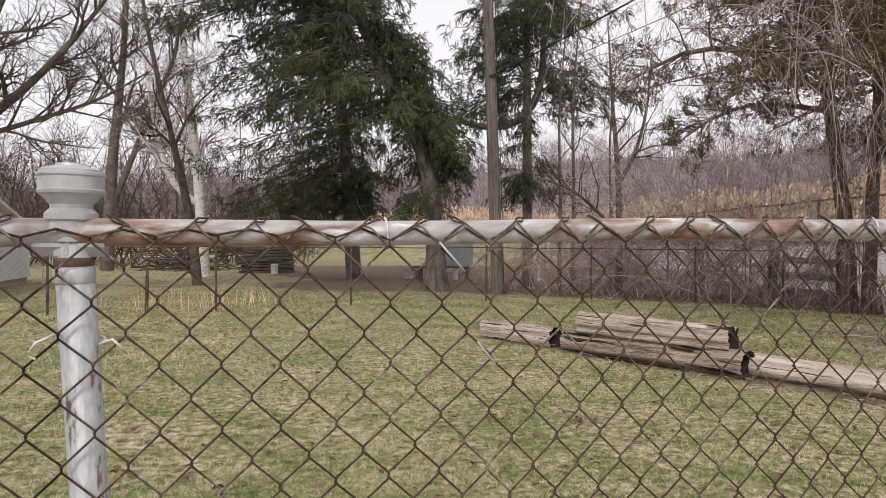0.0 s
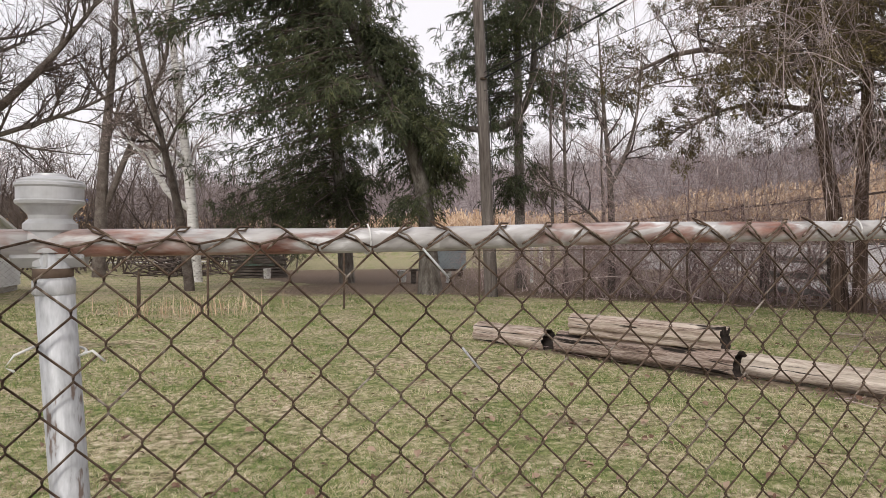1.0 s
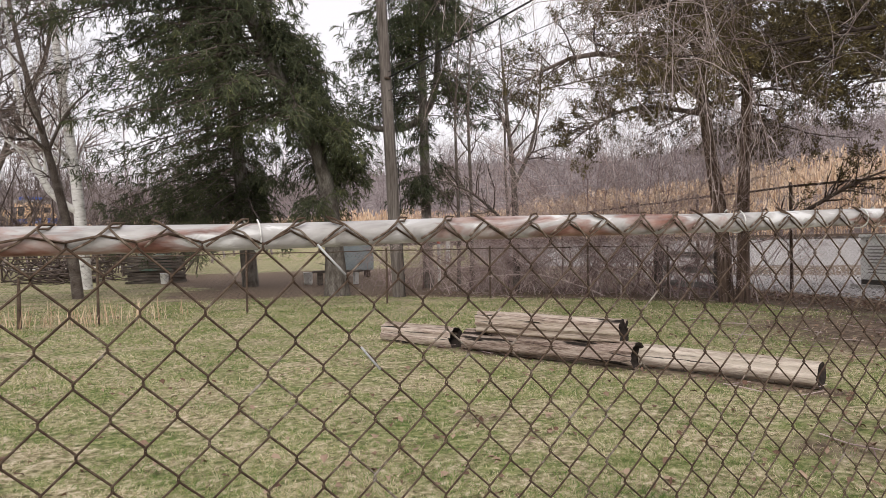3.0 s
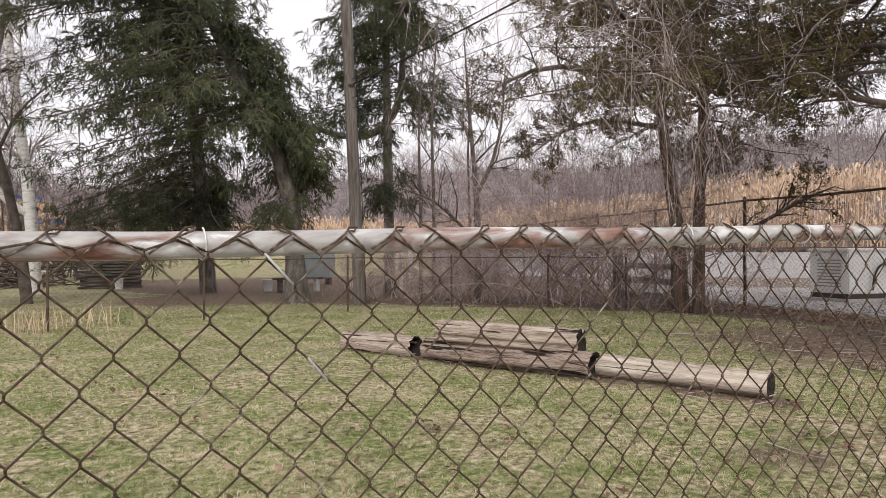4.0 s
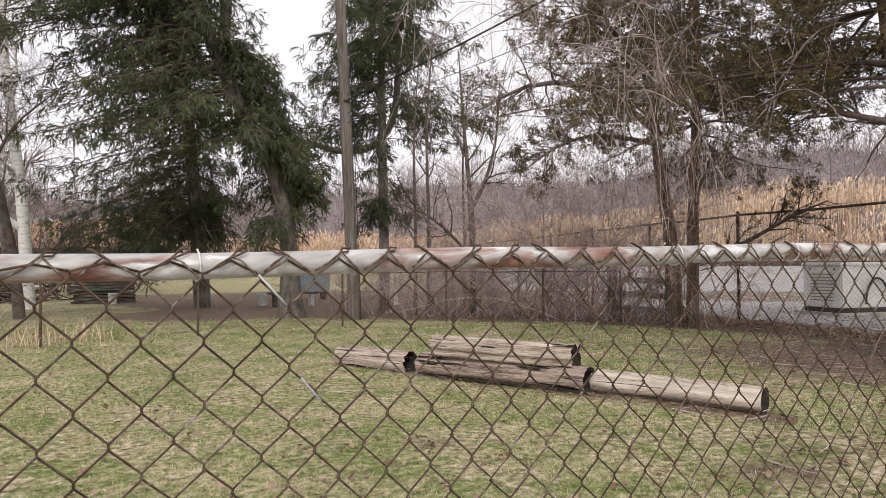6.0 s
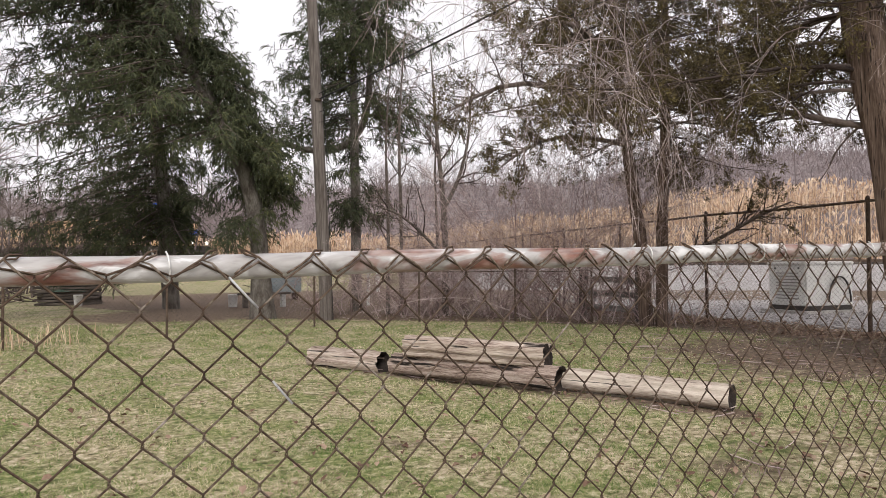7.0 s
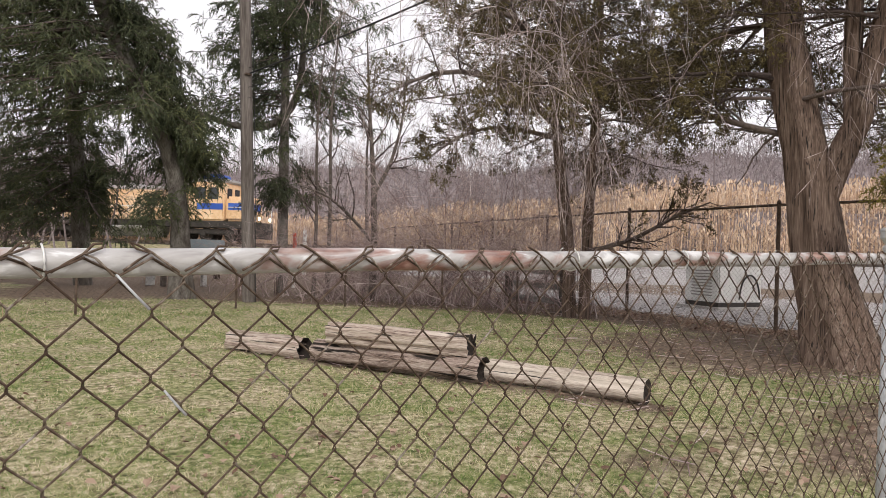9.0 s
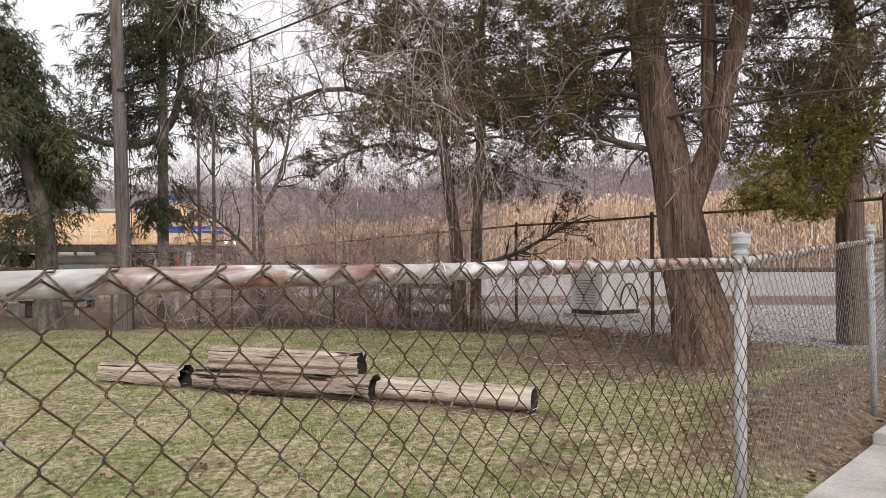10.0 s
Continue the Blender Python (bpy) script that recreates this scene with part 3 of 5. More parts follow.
def build_near_fence():
    fence = thing("chain_link_fence", 0, 0, 0, "rusty chain-link garden fence with a peeling galvanised top rail", "fence")
    joints = [-2.6, 0.17, 3.43, 6.6, 7.9]
    for a, b in zip(joints, joints[1:]):
        xs = np.linspace(a, b, 40)
        pts = np.stack([xs, fence_y(xs), rail_z(xs) + 0.0018 * np.sin(xs * 7)], 1)
        part("top_rail", tube_bm(pts, 0.0198, 20), M_RAIL, fence, "galvanised rail with rust and peeling paint", True)
    post_with_cap(fence, "fence_post", 0.268, 0.192, -0.05, 1.188, 0.011, 0.0255, "dull galvanised steel post", 0.87)
    post_with_cap(fence, "fence_post", 3.39, 3.43, -0.05, 1.262, 0.010, 0.024, "dull galvanised steel post")
    post_with_cap(fence, "fence_post", 6.62, 6.6, 0.1, 1.45, 0.22, 0.024, "dull galvanised steel post")
    for a, b in zip(joints, joints[1:]):
        newer = a > 3
        v, f = wire_mesh(a, b, 0.689, mesh_top, lambda x: fence_y(x) - 0.0235, 1.15, D, DV, 0.00115 if newer else 0.0018, 5, 0.0032, 1.0, lambda x: rail_z(x) + 0.006)
        hang("wire_mesh", mesh_np("wire_mesh", v, [f], [M_WIRE_GREY if newer else M_WIRE]), fence, "dull grey woven wire" if newer else "rusty brown woven wire")
    tip = np.array([[-0.030, -0.0235, -0.012], [-0.014, -0.0245, 0.0], [0.0, -0.0225, 0.010], [0.012, -0.014, 0.020], [0.019, -0.012, 0.022], [0.017, -0.016, 0.018],
                    [0.006, -0.0225, 0.012], [0.012, -0.0255, 0.004], [0.030, -0.0245, -0.012]])
    kinds = []
    for j in range(4):
        q = tip * [1.25, 1.0, 1.15] + rng.normal(size=tip.shape) * np.array([0.003, 0.001, 0.002])
        if j % 2:
            q[:, 0] *= -1
        v, f = tubes(q[None], np.full((1, len(q)), 0.0019), 6)
        kinds.append(mesh_np("knuckle", v, [f], [M_WIRE]))
    for c in range(-38, 84):
        x = 0.689 + c * D
        if min(abs(x - p) for p in (0.192, 3.43, 6.6)) < 0.045:
            continue
        ob = hang("knuckle", kinds[(c * 7 + c // 3) % 4], fence)
        ob.location = (x, float(fence_y(x)), float(rail_z(x)) + 0.0)
    for x, w in ((0.622, 0.0015), (1.624, 0.0016), (2.03, 0.0016), (2.12, 0.0014), (2.55, 0.0015)):
        a = np.linspace(0.2, 2 * math.pi - 0.4, 26)
        loop = np.stack([x + 0.012 * np.sin(a * 0.5) + 0.003 * a, fence_y(x) + 0.0245 * np.sin(a), rail_z(x) + 0.0245 * np.cos(a) + 0.001], 1)
        part("tie_wire", tube_bm(loop, w, 6), M_TIE, fence, "pale aluminium tie wire", True)
    for a, b in (((0.728, 1.166), (0.772, 1.118)), ((0.795, 1.004), (0.826, 0.966))):
        part("pale_wire", tube_bm([(a[0], -0.028, a[1]), ((a[0] + b[0]) / 2, -0.03, (a[1] + b[1]) / 2 - 0.001), (b[0], -0.028, b[1])], 0.00195, 6), M_POST, fence, "bare pale stretch of wire", True)
    for z, s in ((1.02, 1), (0.62, -1)):
        xc = 0.195 + (1.2 - z) * 0.064
        a = np.linspace(-0.6, math.pi + 0.6, 20)
        loop = np.stack([xc + 0.031 * np.cos(a), 0.004 + 0.031 * np.sin(a), z + 0.004 * a], 1)
        loop = np.concatenate([[[xc + 0.06, -0.026, z - 0.01], [xc + 0.045, -0.03, z + 0.006]], loop, [[xc - 0.05, -0.03, z + 0.004], [xc - 0.062, -0.028, z - 0.012], [xc - 0.05, -0.03, z - 0.018]]])
        part("tie_wire", tube_bm(loop, 0.0019, 6), M_TIE, fence, "pale aluminium tie wire", True)


build_near_fence()


# ---- logs on the lawn ----
def log_mesh(length, r, seed, sides=30, rings=46, flat=0.0, taper=0.0, hollow=0.0, ragged=0.0):
    """A split, grooved log along +x, with sunk ends."""
    g = np.random.default_rng(seed)
    ang = np.linspace(0, 2 * np.pi, sides, endpoint=False)
    groove = 1 + 0.05 * g.normal(size=sides)
    deep = g.choice(sides, 4, replace=False)
    groove[deep] -= g.uniform(0.22, 0.5, 4)
    u = np.linspace(0, 1, rings)
    rr = np.ones((rings, sides)) * groove[None]
    rr += 0.02 * np.sin(u[:, None] * 9 + ang[None] * 2 + seed) + 0.012 * g.normal(size=(rings, sides))
    if flat:
        sq = 1 / np.maximum(np.abs(np.cos(ang)), np.abs(np.sin(ang)))
        rr *= (1 - flat) + flat * np.minimum(sq, 1.28)[None]
    calm = np.clip(np.minimum(u, 1 - u) * 14, 0.15, 1)[:, None]
    rr = 1 + (rr - 1) * calm if not flat else rr
    rr *= (1 - taper * u)[:, None]
    x = u[:, None] * length + 0 * rr
    ends = ragged * g.uniform(-1, 1, sides)
    x[0] += ends * 0.6
    x[1] += ends * 0.4
    x[-1] += ragged * 0.5 * g.uniform(-1, 1, sides)
    bend = 0.02 * np.sin(u * 3 + seed)
    v = np.stack([x, rr * r * np.cos(ang)[None] + bend[:, None], rr * r * np.sin(ang)[None]], -1).reshape(-1, 3)
    i = (np.arange(rings - 1)[:, None] * sides + np.arange(sides)[None])
    j = (np.arange(rings - 1)[:, None] * sides + (np.arange(sides)[None] + 1) % sides)
    side = np.stack([i, j, j + sides, i + sides], -1).reshape(-1, 4)
    vs, caps, base = [v], [], len(v)
    for end, s in ((0, 1), (rings - 1, -1)):
        ring = v.reshape(rings, sides, 3)[end]
        c = ring.mean(0)
        inner = c + (ring - c) * 0.82 + np.array([s * 0.012, 0, 0])
        core = c + (ring - c) * (0.6 if hollow else 0.4) + np.array([s * (0.3 if hollow else 0.03), 0, 0]) + g.normal(size=ring.shape) * [0.012, 0.004, 0.004]
        vs += [inner, core]
        o = np.arange(sides)
        p = (o + 1) % sides
        caps.append(np.stack([end * sides + o, end * sides + p, base + p, base + o], 1))
        caps.append(np.stack([base + o, base + p, base + sides + p, base + sides + o], 1))
        vs.append(core.mean(0)[None])
        tri = np.stack([base + sides + o, base + sides + p, np.full(sides, base + 2 * sides), base + sides + o], 1)
        caps.append(tri[:, :3])
        base += 2 * sides + 1
    return np.concatenate(vs), side, caps


def build_log(label, a, b, r, seed, mat, **kw):
    a, b = np.array(a, float), np.array(b, float)
    d = b - a
    v, side, caps = log_mesh(float(np.linalg.norm(d)), r, seed, **kw)
    log = thing("log", 0, 0, 0, label, "log", "logs on the lawn")
    log.matrix_basis = Matrix.Translation(a) @ Vector(d).to_track_quat("X", "Z").to_matrix().to_4x4()
    hang("log_body", mesh_np("log_body", v, [side], [mat]), log)
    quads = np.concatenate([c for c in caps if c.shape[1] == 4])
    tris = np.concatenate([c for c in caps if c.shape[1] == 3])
    # End faces carry painted shade on top of the rot.
    hang("cut_end", mesh_np("cut_end", v, [quads, tris], [M_LOGEND]), log, "rotten sawn end with its shade put into the colour")
    return log


build_log("hollow rotten grey log lying on the grass", (3.36, 6.70, 0.105), (3.81, 5.72, 0.11), 0.125, 3, M_LOG, hollow=1, ragged=0.03)
build_log("cracked grey weathered log lying on the grass", (3.92, 5.62, 0.10), (4.60, 3.70, 0.125), 0.13, 5, M_LOGDARK, ragged=0.02, hollow=1)
build_log("squared grey timber resting on another log", (3.90, 5.34, 0.33), (4.61, 3.87, 0.335), 0.106, 8, M_LOG, flat=1.0, ragged=0.012)
build_log("pale round log lying on the grass", (4.78, 3.80, 0.105), (5.27, 2.42, 0.103), 0.112, 11, M_LOGPALE, taper=0.04)


# ---- grass, leaves ----
def build_lawn():
    n = 360000
    r = 2.7 + 13.0 * rng.random(n) ** 1.5
    az = np.radians(rng.uniform(-18, 86, n))
    x, y = 0.5 + r * np.sin(az), -1.0 + r * np.cos(az)
    lit, gra, _ = zones(x, y)
    patch = 0.40 * value_noise(x, y, 0.9) + 0.35 * value_noise(x, y, 2.7, 1) + 0.35 * value_noise(x, y, 9.0, 2)
    keep = (rng.random(n) > np.clip(lit * 1.25, 0, 0.96)) & (gra < 0.2) & (patch > 0.25 + rng.random(n) * 0.4) & ~((y < 0.1) & (x > 4))
    x, y, r, patch = x[keep], y[keep], r[keep], patch[keep]
    at = np.stack([x, y, height(x, y) - 0.004], 1)
    way = unit(np.stack([rng.normal(size=len(x)) * 0.6, rng.normal(size=len(x)) * 0.6, rng.uniform(0.35, 1.0, len(x))], 1))
    far = np.clip(r / 5, 0.8, 2.4)
    v, f = blades(at, way, rng.uniform(0.02, 0.055, len(x)) * (0.45 + patch) * far ** 0.2, 0.0018 * far, 0.15)
    tagged(new("grass", mesh_np("grass", v, [f], [M_GRASS])), "short patchy green and straw-coloured lawn grass", "grass", kind="stuff")


build_lawn()


def build_leaves():
    n = 6500
    r = 2.8 + 13 * rng.random(n) ** 1.3
    az = np.radians(rng.uniform(-15, 84, n))
    x, y = 0.5 + r * np.sin(az), -1.0 + r * np.cos(az)
    lit, gra, _ = zones(x, y)
    keep = (rng.random(n) < 0.13 + lit) & (gra < 0.3) & ~((y < 0.1) & (x > 4))
    x, y = x[keep], y[keep]
    dy = rng.uniform(2.6, 12.5, 4200)
    dx = np.interp(dy, FENCE_Y, FENCE_X) - 0.15 - 1.5 * rng.random(4200) ** 1.4
    at = np.stack([x, y, height(x, y) + 0.012], 1)
    at = np.concatenate([at, np.stack([dx, dy, height(dx, dy) + 0.01 + 0.13 * rng.random(4200) ** 2 * (0.6 + 0.4 * np.sin(dy * 2.1))], 1)])
    x = at[:, 0]
    a = rng.uniform(0, 6.28, len(x))
    way = np.stack([np.cos(a), np.sin(a), rng.uniform(-0.1, 0.45, len(x))], 1)
    up = np.array([0, 0, 1.0])
    side = unit(np.cross(way, up)) * rng.uniform(0.008, 0.024, (len(x), 1)) + rng.normal(size=(len(x), 3)) * 0.004
    ln = rng.uniform(0.03, 0.07, (len(x), 1))
    curl = up * rng.uniform(0.004, 0.02, (len(x), 1))
    v = np.stack([at, at + way * ln * 0.3 + side + curl, at + way * ln * 0.75 + side * 0.7 + curl, at + way * ln, at + way * ln * 0.75 - side * 0.7 + curl * 0.6, at + way * ln * 0.3 - side + curl], 1).reshape(-1, 3)
    tagged(new("fallen_leaves", mesh_np("fallen_leaves", v, [np.arange(len(v)).reshape(-1, 6)], [M_LEAF])), "scattered curled brown leaves on the grass", "leaves", kind="stuff")
    n = 500
    x, y = rng.uniform(3, 12, n), rng.uniform(1.2, 13, n)
    lit, gra, _ = zones(x, y)
    k = (lit > 0.3) & (gra < 0.3)
    x, y = x[k], y[k]
    a = rng.uniform(0, 6.28, len(x))
    ln = rng.uniform(0.1, 0.5, len(x))
    p = np.stack([np.stack([x + np.cos(a) * ln * t, y + np.sin(a) * ln * t, height(x, y) + 0.015 + 0.03 * t * rng.random(len(x))], 1) for t in (0, 0.5, 1)], 1)
    v, f = tubes(p, np.full(p.shape[:2], 0.004), 4)
    tagged(new("fallen_twigs", mesh_np("fallen_twigs", v, [f], [M_TWIG])), "thin bare twigs lying in the leaf litter", "twigs", kind="stuff")


build_leaves()


# ---- trees ----
def dead_knots(path, rad, n):
    return grow(path, rad, n, 0.05, 0.6, 0.4, 1.4, -0.3, 0.1, 4, 0.07, 0.006)


def foliage(tips, rads, per, length, width, way_noise, droop, pull):
    """Sprays set along twig paths."""
    n, p = tips.shape[:2]
    u = rng.uniform(0.15, 1.0, (n, per)) * (p - 1)
    i = np.minimum(u.astype(int), p - 2)
    w = (u - i)[..., None]
    row = np.arange(n)[:, None]
    at = (tips[row, i] * (1 - w) + tips[row, i + 1] * w).reshape(-1, 3)
    t = unit(tips[row, i + 1] - tips[row, i]).reshape(-1, 3)
    way = unit(t + rng.normal(size=t.shape) * way_noise + np.array([0, 0, pull]))
    return slivers(at, way, length * rng.uniform(0.6, 1.4, len(at)), width * rng.uniform(0.8, 1.5, len(at)), droop)


def slivers(at, way, length, width, droop):
    """Three-cornered sprays, wide past the middle."""
    side = unit(np.cross(way, rng.normal(size=at.shape))) * width[:, None]
    tip = at + way * length[:, None] + np.array([0, 0, -1.0]) * droop * length[:, None]
    v = np.stack([at, tip * 0.75 + at * 0.25 + side * 1.2, tip - side * 0.8], 1).reshape(-1, 3)
    return v, np.arange(len(v)).reshape(-1, 3)


def whorl(path, rad, count, z0, z1, reach, rise, sag, face=None, points=8, least=0.75):
    """Limbs round a stem between two heights; reach(u, azimuth) gives their length."""
    u = np.sort(rng.random(count))
    z = z0 + (z1 - z0) * u
    p, r = path[0], rad[0]
    base = np.stack([np.interp(z, p[:, 2], p[:, 0]), np.interp(z, p[:, 2], p[:, 1]), z], 1)
    br = np.interp(z, p[:, 2], r)
    a = rng.uniform(0, 2 * np.pi, count) if face is None else rng.normal(face[0], face[1], count)
    ln = np.array([reach(q, b) for q, b in zip(u, a)]) * rng.uniform(least, 1.2, count)
    t = np.linspace(0, 1, points)[None]
    out = ln[:, None] * t
    wig = np.cumsum(rng.normal(size=(count, points)) * 0.05, 1) * ln[:, None] * 0.4
    x = base[:, :1] + np.cos(a)[:, None] * out - np.sin(a)[:, None] * wig
    y = base[:, 1:2] + np.sin(a)[:, None] * out + np.cos(a)[:, None] * wig
    zz = base[:, 2:] + ln[:, None] * (rise * t - sag * t ** 2 + 0.55 * sag * t ** 3.2)
    lr = np.maximum(np.minimum(br * 0.33, 0.009 + ln * 0.006), 0.01)[:, None] * np.linspace(1, 0.2, points)[None]
    return np.stack([x, y, zz], -1), lr


def ribbons(paths, radii):
    """The finest twigs, as tapered slivers from root to tip."""
    d = paths[:, -1] - paths[:, 0]
    ln = np.linalg.norm(d, axis=1)
    return blades(paths[:, 0], unit(d), ln, radii[:, 0] * 1.1)


def split(lot):
    """Four-cornered leaves as pairs of triangles."""
    v, f = lot
    return v, np.concatenate([f[:, [0, 1, 2]], f[:, [0, 2, 3]]])


def spruce(label, stems, crowns, seed, wide=0.0085):
    global rng
    rng = np.random.default_rng(seed)
    bx, by = stems[0][0][0][:2]
    tree = thing("spruce_tree", 0, 0, 0, label, "tree")
    lots, limbs, green = [], [], []
    paths = [trunk_path(p, r, 14) for p, r in stems]
    for p, r in paths:
        lots.append(tubes(p, r, 14))
        lots.append(tubes(*dead_knots(p, r, 16), 5))
    v, f = merged(lots)
    hang("trunk", mesh_np("trunk", v, [f], [M_BARK_SPRUCE]), tree, "grey scaly trunk")
    for k, *crown in crowns:
        lp, lr = whorl(*paths[k], *crown, least=0.45)
        sp, sr = grow(lp, lr, 15, 0.06, 1.0, 0.72, 0.95, -0.9, 0.08, 4, 0.5, 0.004, 0.7)
        tp, tr = grow(sp, sr, 8, 0.08, 1.0, 0.33, 0.85, -1.9, 0.08, 4, 0.6, 0.0025, 0.3)
        hp, hr = np.concatenate([tp[:, [0, 2]], tp[:, [1, 3]]]), np.full((2 * len(tp), 2), wide * 1.3)
        limbs += [tubes(lp, lr * 0.75, 5), tubes(sp, sr, 3)]
        green += [split(ribbons(hp, hr)), foliage(tp, tr, 7, 0.042, wide * 0.8, 0.8, 0.1, -0.2), foliage(sp, sr, 14, 0.05, wide * 0.8, 0.8, 0.1, -0.2)]
    v, f = merged(limbs)
    hang("bough_wood", mesh_np("bough_wood", v, [f], [M_TWIG_DARK]), tree, "dark dead-looking boughs")["kind"] = "stuff"
    v, f = merged(green)
    hang("crown", mesh_np("crown", v, [f], [M_SPRUCE]), tree, "drooping dark green needle sprays")
    return tree


def lean_left(u, a):
    side = -math.cos(a)
    if side > 0.35:
        return 2.6 + 1.3 * side
    return 0.6 if math.sin(a) < 0.2 else 1.5


spruce("large old spruce with a leaning forked trunk and drooping boughs",
       [([(4.97, 14.2, -0.1), (4.93, 14.2, 0.5), (4.9, 14.2, 1.6), (4.77, 14.22, 2.9), (4.42, 14.25, 3.7), (3.86, 14.3, 4.6), (3.36, 14.3, 5.8), (2.82, 14.3, 6.75), (2.6, 14.3, 9), (2.5, 14.3, 13)], [0.32, 0.235, 0.19, 0.18, 0.175, 0.165, 0.155, 0.125, 0.10, 0.02]),
        ([(3.4, 14.3, 5.65), (3.5, 14.25, 6.7), (3.6, 14.2, 8.5), (3.65, 14.2, 12)], [0.13, 0.12, 0.09, 0.02])],
       [(0, 30, 3.9, 7.5, lean_left, 0.12, 0.75), (0, 13, 2.1, 3.9, lambda u, a: 1.1, 0.0, 1.0), (0, 80, 4.1, 7.8, lambda u, a: 3.6 + 0.3 * u, 0.1, 0.9, (math.pi - 0.05, 0.45)), (0, 44, 7.6, 12.5, lambda u, a: (3.0 if math.cos(a) < 0 else 1.3) * (1 - 0.5 * u), 0.1, 0.6),
        (1, 22, 7.2, 11.5, lambda u, a: 1.2 - 0.5 * u, 0.1, 0.6), (0, 24, 4.2, 6.2, lambda u, a: 1.9 - 0.5 * u, 0.05, 0.85, (-0.1, 0.6)), (0, 18, 3.5, 5.2, lambda u, a: 1.45, 0.05, 0.85, (-0.9, 0.6)), (0, 9, 3.1, 4.2, lambda u, a: 1.7, 0.0, 1.0, (0.1, 0.4))], 21)
spruce("spruce with dense drooping boughs over leaf litter",
       [([(3.9, 19.4, -0.1), (3.7, 19.4, 3), (3.2, 19.4, 8), (3.0, 19.4, 13)], [0.24, 0.2, 0.13, 0.02])],
       [(0, 135, 2.1, 12.5, lambda u, a: (4.1 if -math.cos(a) > 0 else (0.9 if u < 0.15 else 1.8)) * (1 - 0.75 * u), 0.1, 0.75), (0, 40, 1.9, 4.6, lambda u, a: 4.2, 0.08, 0.85, (math.pi, 0.8))], 22)
spruce("tall narrow spruce behind the utility pole",
       [([(7.9, 15.6, -0.1), (7.85, 15.6, 3), (7.8, 15.6, 7), (7.75, 15.6, 11.5)], [0.15, 0.13, 0.09, 0.02]), ([(5.6, 16.5, 4.6), (6.6, 16.1, 4.2), (7.3, 15.8, 4.19), (7.75, 15.6, 4.45), (8.05, 15.5, 4.9), (8.2, 15.4, 5.6), (8.2, 15.4, 7.2), (8.1, 15.4, 10)], [0.05, 0.08, 0.10, 0.105, 0.10, 0.09, 0.07, 0.02])],
       [(0, 112, 4.4, 11.3, lambda u, a: 2.7 * (1 - 0.55 * u) + 0.2, 0.12, 0.75), (0, 10, 2.4, 4.2, lambda u, a: 1.1, 0.0, 0.9), (1, 26, 5.2, 9.5, lambda u, a: 2.0, 0.12, 0.8)], 23)


def bare_tree(name, label, stems, levels, seed, mats, category="tree", twig_sides=3):
    """A leafless tree: stems, then levels of (each, u0, u1, length, spread, up, wobble, points, rscale)."""
    global rng
    rng = np.random.default_rng(seed)
    tree = thing(name, 0, 0, 0, label, category)
    paths = [trunk_path(p, r, 12) for p, r in stems]
    v, f = merged([tubes(p, r, 12) for p, r in paths])
    hang("trunk", mesh_np("trunk", v, [f], [mats[0]]), tree)
    par, prad = np.concatenate([p for p, _ in paths]), np.concatenate([r for _, r in paths])
    limbs, twigs = [], []
    for k, lv in enumerate(levels):
        par, prad = grow(par, prad, *lv, rmin=0.006 if k == 0 else 0.0035)
        (limbs if k == 0 else twigs).append(ribbons(par, prad) if k == len(levels) - 1 else tubes(par, prad, 5 if k == 0 else twig_sides))
    v, f = merged(limbs)
    hang("branchwork", mesh_np("branchwork", v, [f], [mats[1]]), tree)["kind"] = "stuff"
    if twigs:
        v, f = merged(twigs)
        hang("twig_mass", mesh_np("twig_mass", v, [f], [mats[2]]), tree)["kind"] = "stuff"
    return tree


L3 = [(11, 0.25, 1.0, 2.6, 0.75, 0.6, 0.15, 8, 0.55), (8, 0.2, 1.0, 1.3, 0.8, 0.25, 0.16, 6, 0.55), (6, 0.2, 1.0, 0.65, 0.7, 0.1, 0.12, 4, 0.6), (3, 0.2, 1.0, 0.35, 0.7, 0.1, 0.12, 3, 0.6)]
bare_tree("birch_tree", "white-barked birch with bare branches", [([(-0.45, 21.4, -0.1), (-0.62, 21.4, 3), (-1.0, 21.4, 6), (-1.35, 21.4, 10), (-1.5, 21.4, 13)], [0.18, 0.15, 0.12, 0.07, 0.02]),
          ([(-0.55, 21.4, 2.2), (-1.3, 21.3, 2.7), (-1.75, 21.3, 3.8), (-2.2, 21.3, 6.5), (-2.5, 21.3, 10)], [0.10, 0.10, 0.08, 0.05, 0.02])], L3, 31, (M_BIRCH, M_BIRCH, M_VINE))
bare_tree("bare_tree", "grey bare tree with several upright stems", [([(-0.44, 17.1, -0.1), (-0.6, 17.1, 1.6), (-1.0, 17.1, 3.4), (-1.6, 17.1, 6), (-2.2, 17.1, 10)], [0.13, 0.11, 0.08, 0.05, 0.015])], L3, 32, (M_BARK_GREY, M_BARK_GREY, M_TWIG_DARK))
bare_tree("bare_tree", "tall grey tree with bare branches", [([(-3.95, 26, -0.1), (-3.8, 26, 4), (-3.4, 26, 8), (-3.2, 26, 13)], [0.24, 0.18, 0.11, 0.02]),
          ([(-3.9, 26, 2), (-2.8, 26, 5), (-1.6, 26, 8), (-1.2, 26, 12)], [0.12, 0.1, 0.07, 0.015])], L3, 33, (M_BARK_GREY, M_BARK_GREY, M_TWIG_DARK))
